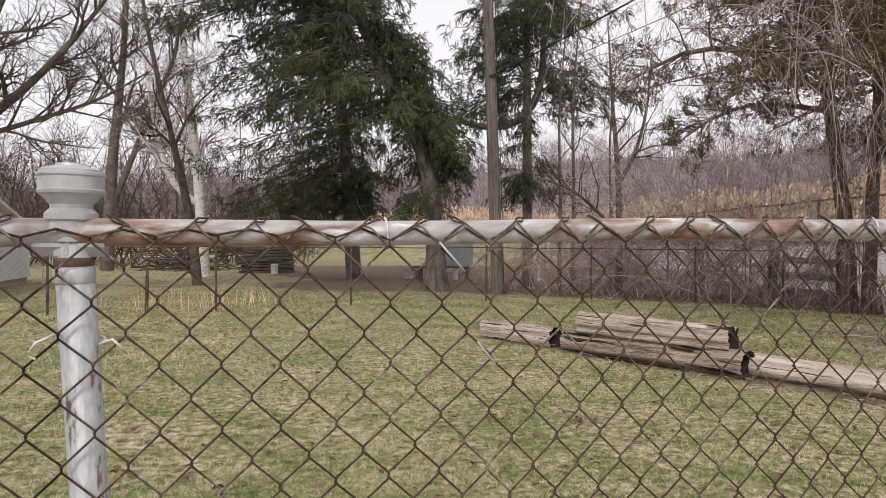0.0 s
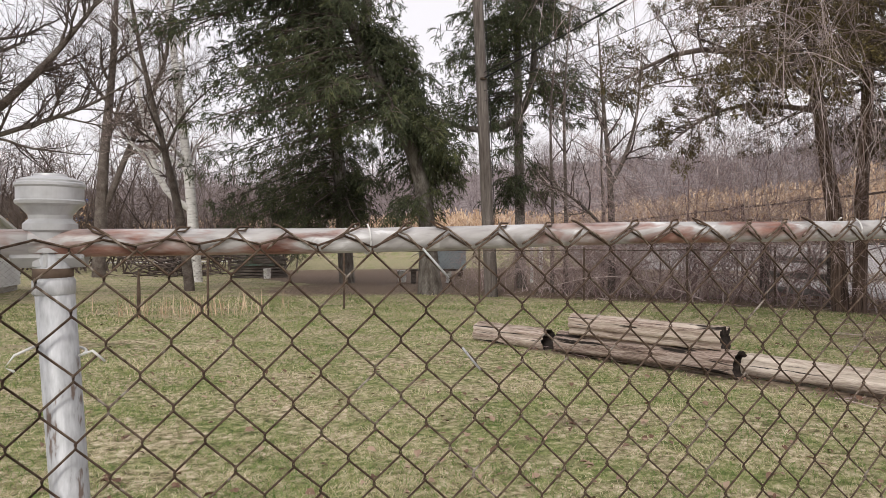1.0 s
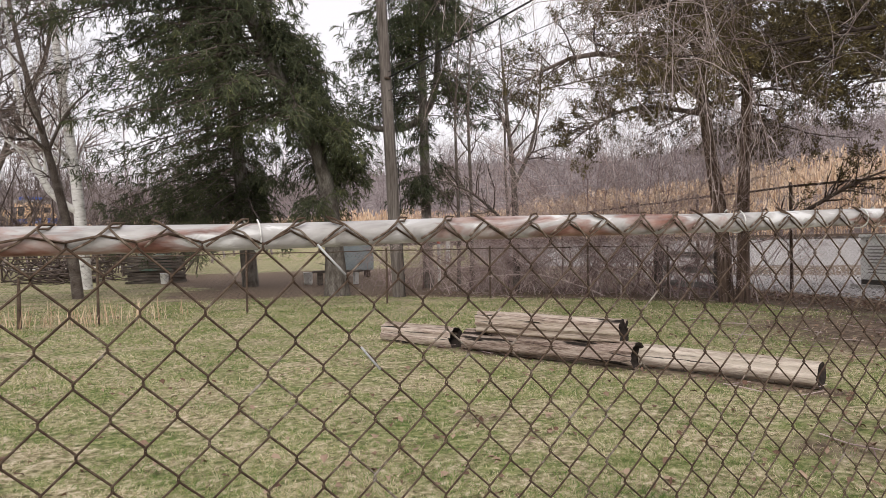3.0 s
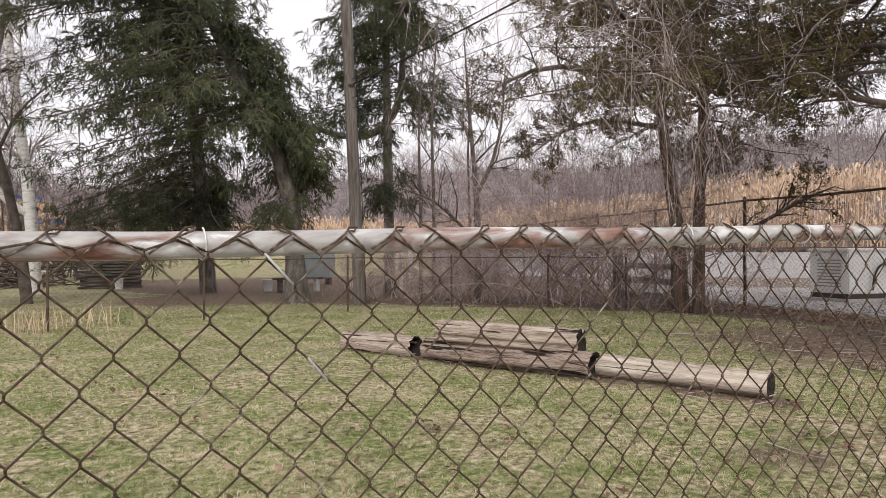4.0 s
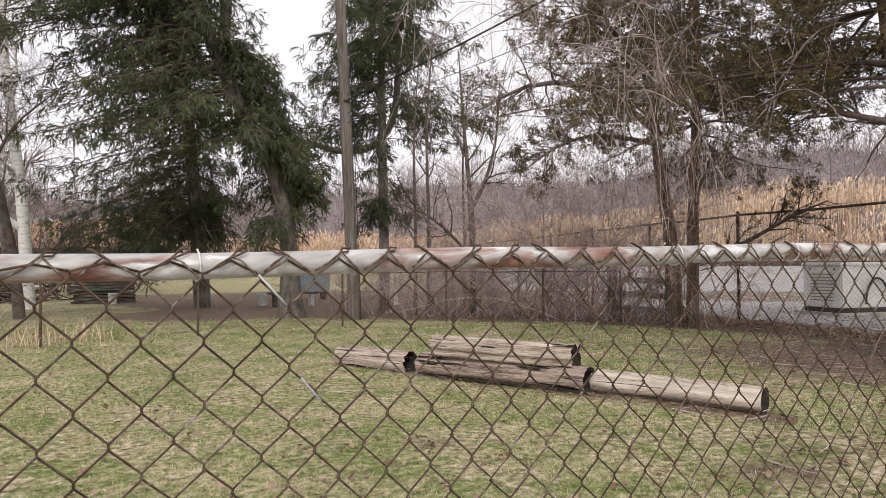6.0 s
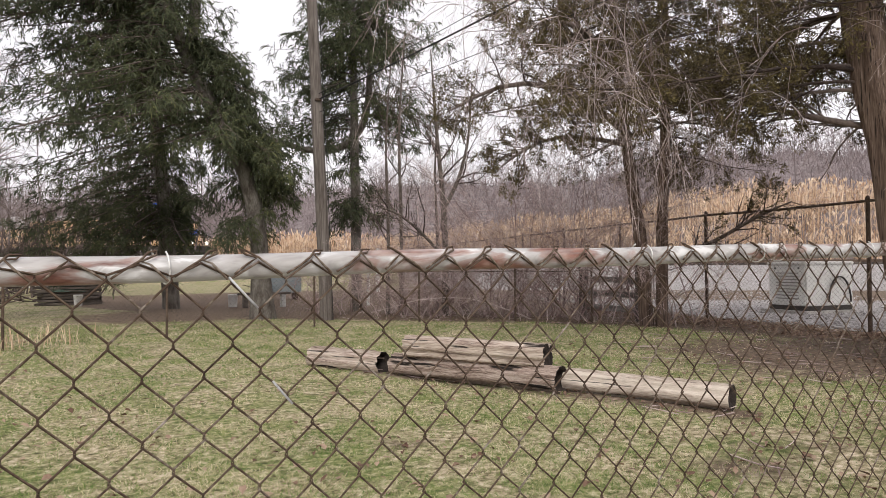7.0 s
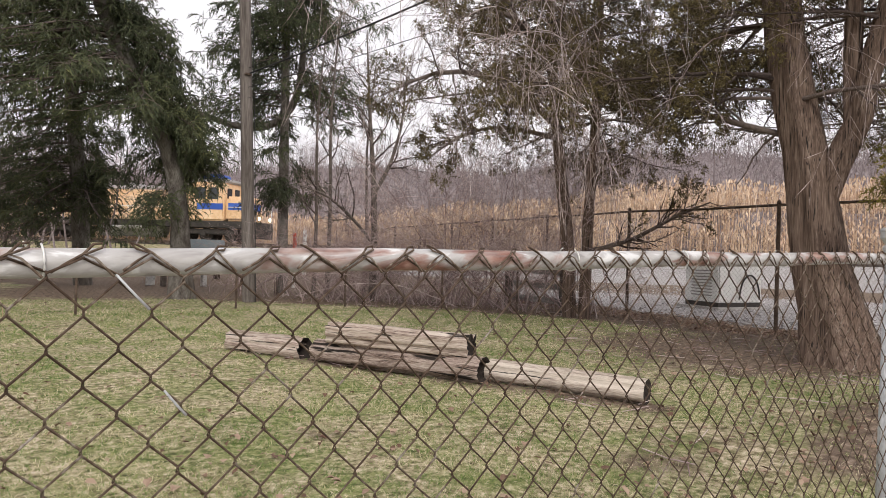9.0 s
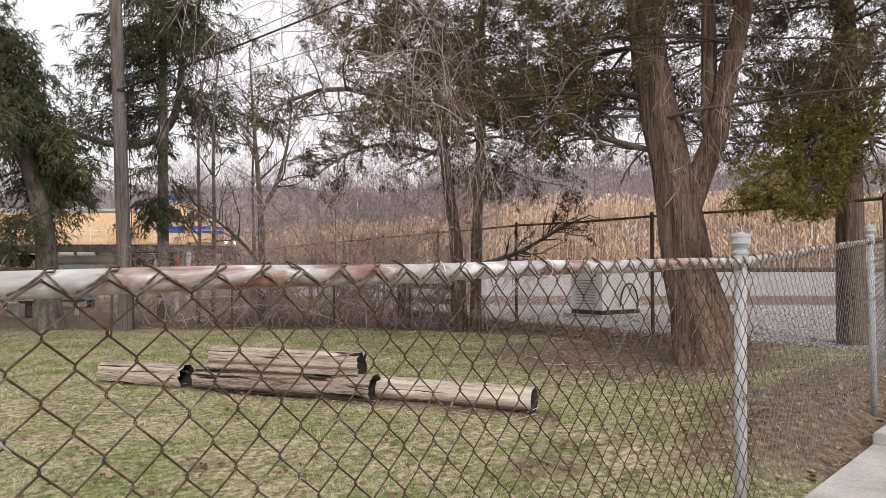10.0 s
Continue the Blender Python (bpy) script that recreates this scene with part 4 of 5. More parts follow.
bare_tree("bare_tree", "spreading bare tree with heavy arching limbs", [([(-5.3, 13.5, -0.1), (-5.2, 13.5, 1.6), (-4.9, 13.5, 2.6), (-3.7, 13.4, 3.5), (-2.6, 13.4, 4.75), (-1.6, 13.4, 6.3)], [0.2, 0.18, 0.14, 0.085, 0.055, 0.02]),
          ([(-5.2, 13.5, 1.6), (-4.6, 13.2, 3.6), (-3.6, 13.0, 5.2), (-2.9, 12.8, 7.5)], [0.11, 0.08, 0.05, 0.015]), ([(-4.6, 13.5, 2.8), (-3.3, 13.8, 3.4), (-2.2, 14, 3.9), (-1.2, 14, 4.6)], [0.06, 0.045, 0.03, 0.012])],
          [(18, 0.2, 1.0, 2.3, 0.75, 0.6, 0.16, 8, 0.6), (9, 0.2, 1.0, 1.1, 0.8, 0.25, 0.17, 6, 0.7), (6, 0.2, 1.0, 0.55, 0.8, 0.1, 0.15, 4, 0.65), (3, 0.2, 1.0, 0.25, 0.7, 0.1, 0.12, 3, 0.6)], 34, (M_BARK_GREY, M_BARK_GREY, M_TWIG_DARK))
SAP = [(11, 0.25, 1.0, 1.6, 0.85, 0.4, 0.14, 7, 0.5), (7, 0.2, 1.0, 0.7, 0.8, 0.15, 0.15, 5, 0.6), (3, 0.2, 1.0, 0.3, 0.7, 0.1, 0.1, 3, 0.6)]
for k, (x, y, h, r) in enumerate([(7.8, 13.6, 6.5, 0.05), (8.05, 13.4, 6.8, 0.055), (9.7, 14.5, 6.0, 0.05)]):
    bare_tree("sapling", "slender bare sapling at the edge of the lawn", [([(x, y, -0.1), (x + 0.03, y, h * 0.3), (x - 0.05, y, h * 0.65), (x + 0.15, y, h)], [r, r * 0.8, r * 0.55, 0.012])], SAP, 40 + k, (M_BARK_GREY, M_TWIG_DARK, M_TWIG_DARK), "sapling")
bare_tree("bare_tree", "small forked bare tree at the lawn's edge", [([(8.8, 12.6, -0.1), (8.82, 12.6, 1.6), (8.75, 12.6, 2.9), (8.6, 12.6, 4.2), (8.45, 12.6, 6.2)], [0.085, 0.08, 0.06, 0.04, 0.012]),
          ([(8.78, 12.6, 2.5), (9.2, 12.6, 3.2), (9.5, 12.6, 4.2), (9.6, 12.6, 5.6)], [0.05, 0.045, 0.03, 0.012]), ([(8.82, 12.6, 1.3), (8.1, 12.4, 1.9), (7.4, 12.3, 2.35), (6.7, 12.2, 2.5)], [0.04, 0.035, 0.025, 0.01])],
          SAP, 45, (M_BARK_GREY, M_TWIG_DARK, M_TWIG_DARK))


def cedar(label, stems, crowns, seed, limbs=(), dense=1.0, boughs=()):
    """A cedar: shaggy stems, many dead twigs, and olive sprays near the ends of its limbs."""
    global rng
    rng = np.random.default_rng(seed)
    tree = thing("cedar_tree", 0, 0, 0, label, "tree")
    paths = [trunk_path(p, r, 14) for p, r in stems]
    lots = []
    for p, r in paths:
        v, f = tubes(p, r, 22)
        ridges = v.reshape(-1, 22, 3)
        c = ridges.mean(1, keepdims=True)
        lots.append((((ridges - c) * (1 + 0.10 * rng.normal(size=(1, 22, 1)) + 0.03 * rng.normal(size=(len(ridges), 22, 1))) + c).reshape(-1, 3), f))
    v, f = merged(lots)
    hang("trunk", mesh_np("trunk", v, [f], [M_BARK_CEDAR]), tree, "shaggy reddish-grey trunk")
    wood, twig, green = [], [], []
    sets = [whorl(*paths[k], *crown) for k, *crown in crowns]
    sets += [trunk_path(p, r, 8) for p, r in limbs]
    for k, (lp, lr) in enumerate(sets):
        sp, sr = grow(lp, lr, 13 if k < len(crowns) else 28, 0.12, 1.0, 0.9, 0.85, 0.1, 0.17, 5, 0.5, 0.004)
        tp, tr = grow(sp, sr, 6, 0.2, 1.0, 0.4, 0.75, 0.0, 0.15, 4, 0.6, 0.0025)
        wood += [tubes(lp, lr, 6)]
        twig += [tubes(sp, sr, 4), ribbons(tp[:, :3], tr), ribbons(tp[:, 2:], tr[:, 2:])]
        leafy = np.repeat(rng.random(len(sp)) < (0.72 * dense if k < len(crowns) else (0.95 if lp[0, 0, 2] > 3 else 0.2)), 6)
        keep = leafy & (rng.random(len(tp)) < 0.9)
        up, ur = grow(tp[keep], tr[keep], 4, 0.2, 1.0, 0.2, 0.7, 0.1, 0.1, 3, 0.6, 0.002)
        green += [foliage(up, ur, 10, 0.05, 0.0072, 0.8, 0.0, 0.1), foliage(tp[keep], tr[keep], 10, 0.054, 0.0072, 0.9, 0.0, 0.1)]
    v, f = merged(wood)
    hang("bough_wood", mesh_np("bough_wood", v, [f], [M_TWIG_DARK]), tree)["kind"] = "stuff"
    v, f = merged(twig)
    hang("twig_mass", mesh_np("twig_mass", v, [f], [M_TWIG_DARK]), tree, "dense dead inner twigs")["kind"] = "stuff"
    v, f = merged(green)
    hang("crown", mesh_np("crown", v, [f], [M_CEDAR]), tree, "olive-green scaly sprays")
    for p, r in boughs:
        lp, lr = trunk_path(p, r, 10)
        sp, sr = grow(lp, lr, 26, 0.45, 1.0, 0.75, 0.7, -0.25, 0.1, 5, 0.5, 0.004)
        tp, tr = grow(sp, sr, 9, 0.1, 1.0, 0.3, 0.7, -0.2, 0.12, 4, 0.6, 0.0025)
        up, ur = grow(tp, tr, 4, 0.2, 1.0, 0.15, 0.7, 0.0, 0.1, 3, 0.6, 0.002)
        v, f = merged([tubes(lp, lr, 8), tubes(sp, sr, 4), tubes(tp, tr, 3)])
        bough = hang("low_bough", mesh_np("low_bough", v, [f], [M_TWIG_DARK]), tree, "low bough reaching out over the fence")
        v, f = merged([foliage(up, ur, 11, 0.045, 0.0056, 0.7, 0.0, 0.05), foliage(tp, tr, 9, 0.05, 0.0056, 0.8, 0.0, 0.05)])
        # Same sprays as the crown, in the brighter colour that imitates light.
        hang("lit_foliage", mesh_np("lit_foliage", v, [f], [M_CEDAR_LIT]), bough, "cedar sprays coloured a brighter yellowish green for the light on them")
    return tree


cedar("old cedar with a flared forked trunk beside the fence",
      [([(9.2, 2.55, -0.1), (9.18, 2.62, 0.35), (9.07, 2.84, 1.3), (9.04, 2.92, 2.3), (8.93, 3.2, 3.6), (8.86, 3.36, 5.5), (8.82, 3.45, 9)], [0.50, 0.35, 0.275, 0.245, 0.215, 0.175, 0.06]),
       ([(9.08, 2.82, 1.9), (9.16, 2.6, 2.55), (9.24, 2.44, 2.95), (9.25, 2.40, 3.44), (9.36, 2.1, 4.58), (9.45, 1.9, 7)], [0.16, 0.15, 0.135, 0.125, 0.105, 0.04]),
       ([(9.2, 2.55, 2.75), (9.24, 2.56, 3.4), (9.22, 2.54, 5), (9.2, 2.5, 8)], [0.06, 0.09, 0.08, 0.03])],
      [(0, 58, 2.9, 8.5, lambda u, a: 3.2 - 1.2 * u, 0.15, 0.45), (1, 24, 3.2, 6.8, lambda u, a: 2.5 - u, 0.2, 0.4)], 51,
      [([(9.05, 2.95, 2.7), (8.7, 3.7, 2.95), (8.4, 4.5, 3.3), (8.0, 5.2, 3.7)], [0.045, 0.04, 0.03, 0.012])], 1.0)
cedar("cedar with two thin trunks and long spreading boughs",
      [([(10.45, 8.0, -0.1), (10.42, 8.05, 1.4), (10.25, 8.2, 3), (10.05, 8.3, 5), (9.9, 8.4, 8)], [0.13, 0.115, 0.10, 0.08, 0.02]),
       ([(10.64, 7.8, -0.1), (10.66, 7.78, 2), (10.72, 7.7, 4), (10.75, 7.68, 8)], [0.11, 0.10, 0.085, 0.02])],
      [(0, 36, 3.7, 7.8, lambda u, a: (3.8 if -math.cos(a) > 0.2 else 2.6) * (1 - 0.45 * u), 0.2, 0.45), (1, 52, 3.0, 7.6, lambda u, a: 3.2 - 1.4 * u, 0.15, 0.45)], 52,
      [([(10.3, 8.15, 3.6), (8.6, 8.0, 4.3), (7.0, 7.7, 4.15), (5.75, 7.5, 3.45)], [0.07, 0.06, 0.04, 0.015]), ([(10.2, 8.2, 4.2), (8.8, 7.4, 5.0), (7.4, 6.9, 5.0), (6.4, 6.6, 4.5)], [0.07, 0.06, 0.04, 0.015]),
       ([(10.6, 7.7, 1.3), (10.9, 6.9, 1.5), (11.1, 6.2, 1.95), (11.3, 5.6, 2.2)], [0.045, 0.04, 0.03, 0.012]), ([(10.3, 8.1, 3.4), (9.0, 8.4, 3.6), (8.0, 8.4, 3.3), (7.3, 8.4, 2.8)], [0.05, 0.04, 0.03, 0.012])], 0.82)
cedar("cedar with a dark straight trunk behind the tall fence",
      [([(13.2, 1.9, -0.1), (13.2, 1.9, 2), (13.15, 1.9, 4.5), (13.1, 1.9, 8)], [0.22, 0.2, 0.17, 0.05])],
      [(0, 56, 3.2, 8, lambda u, a: 3.4 - 1.4 * u, 0.2, 0.4)], 53,
      [([(13.1, 1.85, 3.6), (11.5, 1.6, 3.5), (10.2, 1.35, 3.1), (8.9, 1.2, 2.65)], [0.07, 0.06, 0.04, 0.015]), ([(13.1, 1.85, 3.0), (11.6, 1.4, 3.1), (10.4, 1.0, 2.9), (9.3, 0.75, 2.5)], [0.06, 0.05, 0.035, 0.012]),
       ], 1.1, [([(13.1, 1.85, 3.7), (11.0, 1.35, 3.5), (9.7, 1.05, 3.05), (9.0, 1.35, 2.6), (8.45, 1.85, 2.1)], [0.06, 0.05, 0.035, 0.025, 0.01]),
               ([(13.1, 1.8, 3.4), (11.0, 1.1, 3.2), (9.7, 0.85, 2.85), (9.1, 1.0, 2.45), (8.8, 1.25, 2.05)], [0.06, 0.05, 0.035, 0.025, 0.01])])


def build_thicket():
    global rng
    rng = np.random.default_rng(61)
    n = 330
    u = 0.93 * rng.random(n) ** 0.6
    x = np.interp(u, [0, 0.2, 0.55, 0.8, 1], [6.2, 7.6, 9.4, 10.6, 11.6]) + rng.normal(size=n) * 0.35
    y = np.interp(u, [0, 0.2, 0.55, 0.8, 1], [14.0, 12.6, 11.3, 9.4, 6.6]) + rng.uniform(-0.2, 2.2, n)
    base = np.stack([x, y, height(x, y) - 0.03], 1)
    way = unit(np.stack([rng.normal(size=n) * 0.55, rng.normal(size=n) * 0.55, np.ones(n)], 1))
    ln = (rng.uniform(0.7, 1.7, n) + 4.2 * (0.2 + 0.8 * ease(0.35, 0.6, u)) * (1 - ease(0.9, 1.0, u)) * rng.random(n) ** 0.7)[:, None]
    path = [base]
    for _ in range(7):
        path.append(path[-1] + way * ln / 7)
        way = unit(way + rng.normal(size=way.shape) * 0.21 + np.array([0, 0, -0.07]))
    p = np.stack(path, 1)
    r = rng.uniform(0.006, 0.016, (n, 1)) * np.linspace(1, 0.3, 8)[None]
    a, ar = grow(p, r, 9, 0.4, 1.0, 1.2, 0.9, -0.5, 0.18, 6, 0.6, 0.003)
    b, br = grow(a, ar, 7, 0.15, 1.0, 0.5, 0.9, -0.2, 0.16, 4, 0.6, 0.002)
    v, f = merged([tubes(p, r, 4), tubes(a, ar, 3), ribbons(b, br * 1.3)])
    tagged(new("thicket", mesh_np("thicket", v, [f], [M_TWIG])), "tangled reddish-brown bare brush along the back fence", "brush", kind="stuff")


build_thicket()


def build_vines():
    """Long pale shoots that hang from the cedars' boughs."""
    global rng
    rng = np.random.default_rng(62)
    n = 140
    az, r = np.radians(np.where(np.arange(n) < 105, rng.normal(42.5, 4.5, n), rng.normal(62, 6.0, n))), rng.uniform(7.0, 10.0, n)
    base = np.stack([0.45 + r * np.sin(az), -1.05 + r * np.cos(az), rng.uniform(3.0, 6.4, n)], 1)
    way = unit(rng.normal(size=(n, 3)) * [1, 1, 0.3] + [0, 0, 0.3])
    ln = rng.uniform(1.4, 3.4, (n, 1))
    path = [base]
    for k in range(11):
        path.append(path[-1] + way * ln / 11)
        way = unit(way + [0, 0, -0.33] + rng.normal(size=way.shape) * 0.09)
    p = np.stack(path, 1)
    rad = rng.uniform(0.0025, 0.006, (n, 1)) * np.linspace(1, 0.4, 12)[None]
    a, ar = grow(p, rad, 6, 0.1, 1.0, 0.9, 0.6, -0.9, 0.14, 6, 0.7, 0.002)
    b, br = grow(a, ar, 3, 0.1, 1.0, 0.4, 0.7, -0.4, 0.14, 4, 0.7, 0.002)
    v, f = merged([tubes(p, rad, 4), tubes(a, ar, 3), ribbons(b, br * 1.3)])
    tagged(new("hanging_vines", mesh_np("hanging_vines", v, [f], [M_VINE])), "pale bare vines hanging from the cedar boughs", "vines", kind="stuff")


build_vines()


def build_reeds():
    global rng
    rng = np.random.default_rng(63)
    n = 15000
    s, d = rng.uniform(-62, 85, n), 4.6 + 13 * rng.random(n) ** 1.6
    xy = TRACK + s[:, None] * ALONG + d[:, None] * ACROSS
    at = np.stack([xy[:, 0], xy[:, 1], height(xy[:, 0], xy[:, 1])], 1)
    up = unit(np.stack([rng.normal(size=n) * 0.07 + 0.06, rng.normal(size=n) * 0.07, np.ones(n)], 1))
    h = rng.uniform(2.1, 3.3, n) * (0.92 + 0.1 * np.sin(s * 0.35) + 0.06 * np.sin(s * 1.1))
    stalk = blades(at, up, h, 0.035, 0.0)
    plume = blades(at + up * (h * 0.88)[:, None], unit(up + rng.normal(size=up.shape) * 0.18), rng.uniform(0.35, 0.6, n), 0.075, 0.1)
    leaf = [blades(at + up * (h * q)[:, None], unit(up * 0.6 + rng.normal(size=up.shape) * 0.45), rng.uniform(0.5, 0.9, n), 0.03, 0.25) for q in (0.35, 0.6)]
    v, f = merged([stalk, plume, *leaf])
    tagged(new("reeds", mesh_np("reeds", v, [f], [M_REED])), "tall dry tan reeds with feathery plumes", "reeds", kind="stuff")


build_reeds()


def build_woods():
    global rng
    rng = np.random.default_rng(64)
    n = 3000
    s, d = rng.uniform(-260, 230, n), 22 + 165 * rng.random(n) ** 1.1
    xy = TRACK + s[:, None] * ALONG + d[:, None] * ACROSS
    extra = 420
    az, r = np.radians(rng.uniform(-28, 14, extra)), rng.uniform(52, 130, extra)
    more = np.stack([0.5 + r * np.sin(az), -1 + r * np.cos(az)], 1)
    xy = np.concatenate([xy, more])
    n += extra
    h = rng.uniform(4.5, 11.5, n)
    base = np.stack([xy[:, 0], xy[:, 1], height(xy[:, 0], xy[:, 1]) - 0.3], 1)
    lean = np.stack([rng.normal(size=n) * 0.11, rng.normal(size=n) * 0.11, np.ones(n)], 1)
    bow = rng.normal(size=(n, 3)) * [0.06, 0.06, 0]
    p = np.stack([base + (lean * t + bow * math.sin(t * 3.1)) * h[:, None] for t in (0, 0.35, 0.7, 1.0)], 1)
    rad = (0.009 * h)[:, None] * np.array([[1, 0.75, 0.45, 0.12]])
    a, ar = grow(p, rad, 8, 0.15, 0.98, 3.6, 0.85, 0.45, 0.12, 3, 0.5, 0.03)
    b, br = grow(a, ar, 4, 0.15, 1.0, 2.0, 0.8, 0.25, 0.0, 2, 0.6, 0.024)
    m = 6000
    s, d = rng.uniform(-200, 170, m), 17 + 165 * rng.random(m) ** 1.2
    xy = TRACK + s[:, None] * ALONG + d[:, None] * ACROSS
    at = np.repeat(np.stack([xy[:, 0], xy[:, 1], height(xy[:, 0], xy[:, 1]) - 0.2], 1), 6, 0)
    way = unit(np.stack([rng.normal(size=6 * m) * 0.55, rng.normal(size=6 * m) * 0.55, np.ones(6 * m)], 1))
    under = blades(at, way, rng.uniform(1.2, 4.2, 6 * m), 0.06, 0.05)
    v, f = merged([tubes(p, rad, 3), ribbons(a, ar), ribbons(b, br), under])
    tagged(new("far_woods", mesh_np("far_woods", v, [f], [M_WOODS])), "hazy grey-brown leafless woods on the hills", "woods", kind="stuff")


build_woods()


def build_hedge():
    """Dark overgrown bushes between the gardens and the road."""
    global rng
    rng = np.random.default_rng(65)
    n = 250
    x = rng.uniform(-17, 3.5, n)
    y = rng.uniform(29, 40, n)
    base = np.stack([x, y, 0 * x - 0.05], 1)
    way = unit(np.stack([rng.normal(size=n) * 0.4, rng.normal(size=n) * 0.4, np.ones(n)], 1))
    ln = rng.uniform(2.6, 7.0, (n, 1)) * np.where(x > 0, 0.6, 1.0)[:, None]
    p = np.stack([base + way * ln * t for t in (0, 0.35, 0.7, 1.0)], 1)
    rad = np.full((n, 1), 0.035) * np.array([[1, 0.8, 0.5, 0.2]])
    a, ar = grow(p, rad, 10, 0.1, 1.0, 1.7, 0.7, 0.1, 0.12, 4, 0.6, 0.012)
    b, br = grow(a, ar, 8, 0.1, 1.0, 0.8, 0.7, 0.0, 0.1, 3, 0.6, 0.008)
    v, f = merged([tubes(p, rad, 4), tubes(a, ar, 3), ribbons(b, br * 1.3)])
    tagged(new("bare_hedge", mesh_np("bare_hedge", v, [f], [M_TWIG_DARK])), "dark overgrown leafless hedge before the road", "hedge", kind="stuff")


build_hedge()


# ---- fences behind the lawn ----
def build_tall_fence():
    fence = thing("tall_chain_link_fence", 0, 0, 0, "tall rusted chain-link fence along the railway", "fence")
    ys = [-2.2, 1.1, 4.95, 8.4, 11.6, 14.8, 18, 21.2, 24.5, 28, 31.5, 35]
    top = 2.2
    pts = [(float(np.interp(y, FENCE_Y, FENCE_X)), y) for y in ys]
    for k, (x, y) in enumerate(pts):
        part("fence_post", lathe([(0.034, -0.1), (0.034, top + 0.02), (0.04, top + 0.03), (0.03, top + 0.07), (0.005, top + 0.09)], 12), M_DARKMETAL, fence).location = (x, y, 0)
    for (xa, ya), (xb, yb) in zip(pts, pts[1:]):
        part("top_rail", tube_bm([(xa, ya, top), ((xa + xb) / 2, (ya + yb) / 2, top - 0.02), (xb, yb, top)], 0.024, 10), M_DARKMETAL, fence)
        ln = math.hypot(xb - xa, yb - ya)
        gap = 0.09 if yb < 12 else (0.22 if yb < 22 else 0.5)
        v, f = wire_mesh(0, ln, 0, lambda x: top + 0 * x, lambda x: 0 * x, top - 0.06, gap, gap, 0.0017 if yb < 12 else 0.0035, 3, 0.003)
        w = np.stack([xa + v[:, 0] * (xb - xa) / ln - 0.02, ya + v[:, 0] * (yb - ya) / ln, v[:, 2]], 1)
        w[:, 0] += v[:, 1]
        hang("wire_mesh", mesh_np("wire_mesh", w, [f], [M_DARKMETAL]), fence)


build_tall_fence()


def build_low_fence():
    fence = thing("low_chain_link_fence", 0, 0, 0, "low thin chain-link fence across the back of the lawn", "fence")
    pts = [(-7.0, 9.4), (-4.6, 9.8), (-2.2, 10.2), (0.14, 10.6), (2.43, 11.08), (5.19, 11.55), (7.4, 11.35), (9.1, 10.3), (10.2, 9.2)]
    for x, y in pts:
        part("fence_post", lathe([(0.02, -0.1), (0.02, 1.06), (0.024, 1.07), (0.012, 1.1)], 10), M_DARKMETAL, fence).location = (x, y, 0)
    for (xa, ya), (xb, yb) in zip(pts, pts[1:]):
        part("top_rail", tube_bm([(xa, ya, 1.05), ((xa + xb) / 2, (ya + yb) / 2, 1.035), (xb, yb, 1.05)], 0.011, 6), M_DARKMETAL, fence)
        ln = math.hypot(xb - xa, yb - ya)
        v, f = wire_mesh(0, ln, 0, lambda x: 1.04 + 0 * x, lambda x: 0 * x, 1.0, 0.085, 0.085, 0.0011, 3, 0.003)
        w = np.stack([xa + v[:, 0] * (xb - xa) / ln - v[:, 1], ya + v[:, 0] * (yb - ya) / ln, v[:, 2]], 1)
        hang("wire_mesh", mesh_np("wire_mesh", w, [f], [M_DARKMETAL]), fence)


build_low_fence()


def build_plank_gate():
    gate = thing("wooden_gate", 11.0, 9.3, 0, "old grey plank gate half hidden in brush", "gate")
    for x, y, h, r in ((-0.25, 0.75, 1.15, 0.09), (0.1, -0.55, 1.2, 0.1), (0.32, -0.95, 1.22, 0.08)):
        part("gate_post", lathe([(r, -0.1), (r * 0.97, h * 0.6), (r * 0.93, h - 0.02), (r * 0.7, h)], 10), M_PLANK, gate).location = (x, y, 0)
    for z in (0.25, 0.55, 0.85):
        bm = box(-0.02, -0.65, -0.06, 0.02, 0.65, 0.06, 0.006)
        ob = part("plank", bm, M_GATE, gate)
        ob.matrix_basis = pose(-0.06, 0.1, z, 2, 0, 14)


build_plank_gate()


def build_utility_pole():
    pole = thing("utility_pole", 6.0, 12.96, 0, "weathered grey wooden utility pole leaning slightly", "utility pole")
    hs = np.linspace(-0.1, 11, 12)
    pts = np.stack([-0.047 * hs, 0 * hs, hs], 1)
    v, f = tubes(pts[None], (0.142 - 0.004 * hs)[None], 18)
    hang("shaft", mesh_np("shaft", v, [f], [M_POLE]), pole)
    part("ground_wire", tube_bm([(0.1, -0.12, 0), (-0.02, -0.13, 3), (-0.3, -0.11, 9)], 0.008, 5), M_CABLE, pole)
    part("bracket", box(-0.30, -0.17, 4.74, -0.16, -0.10, 4.79, 0.01), M_DARKMETAL, pole)


build_utility_pole()


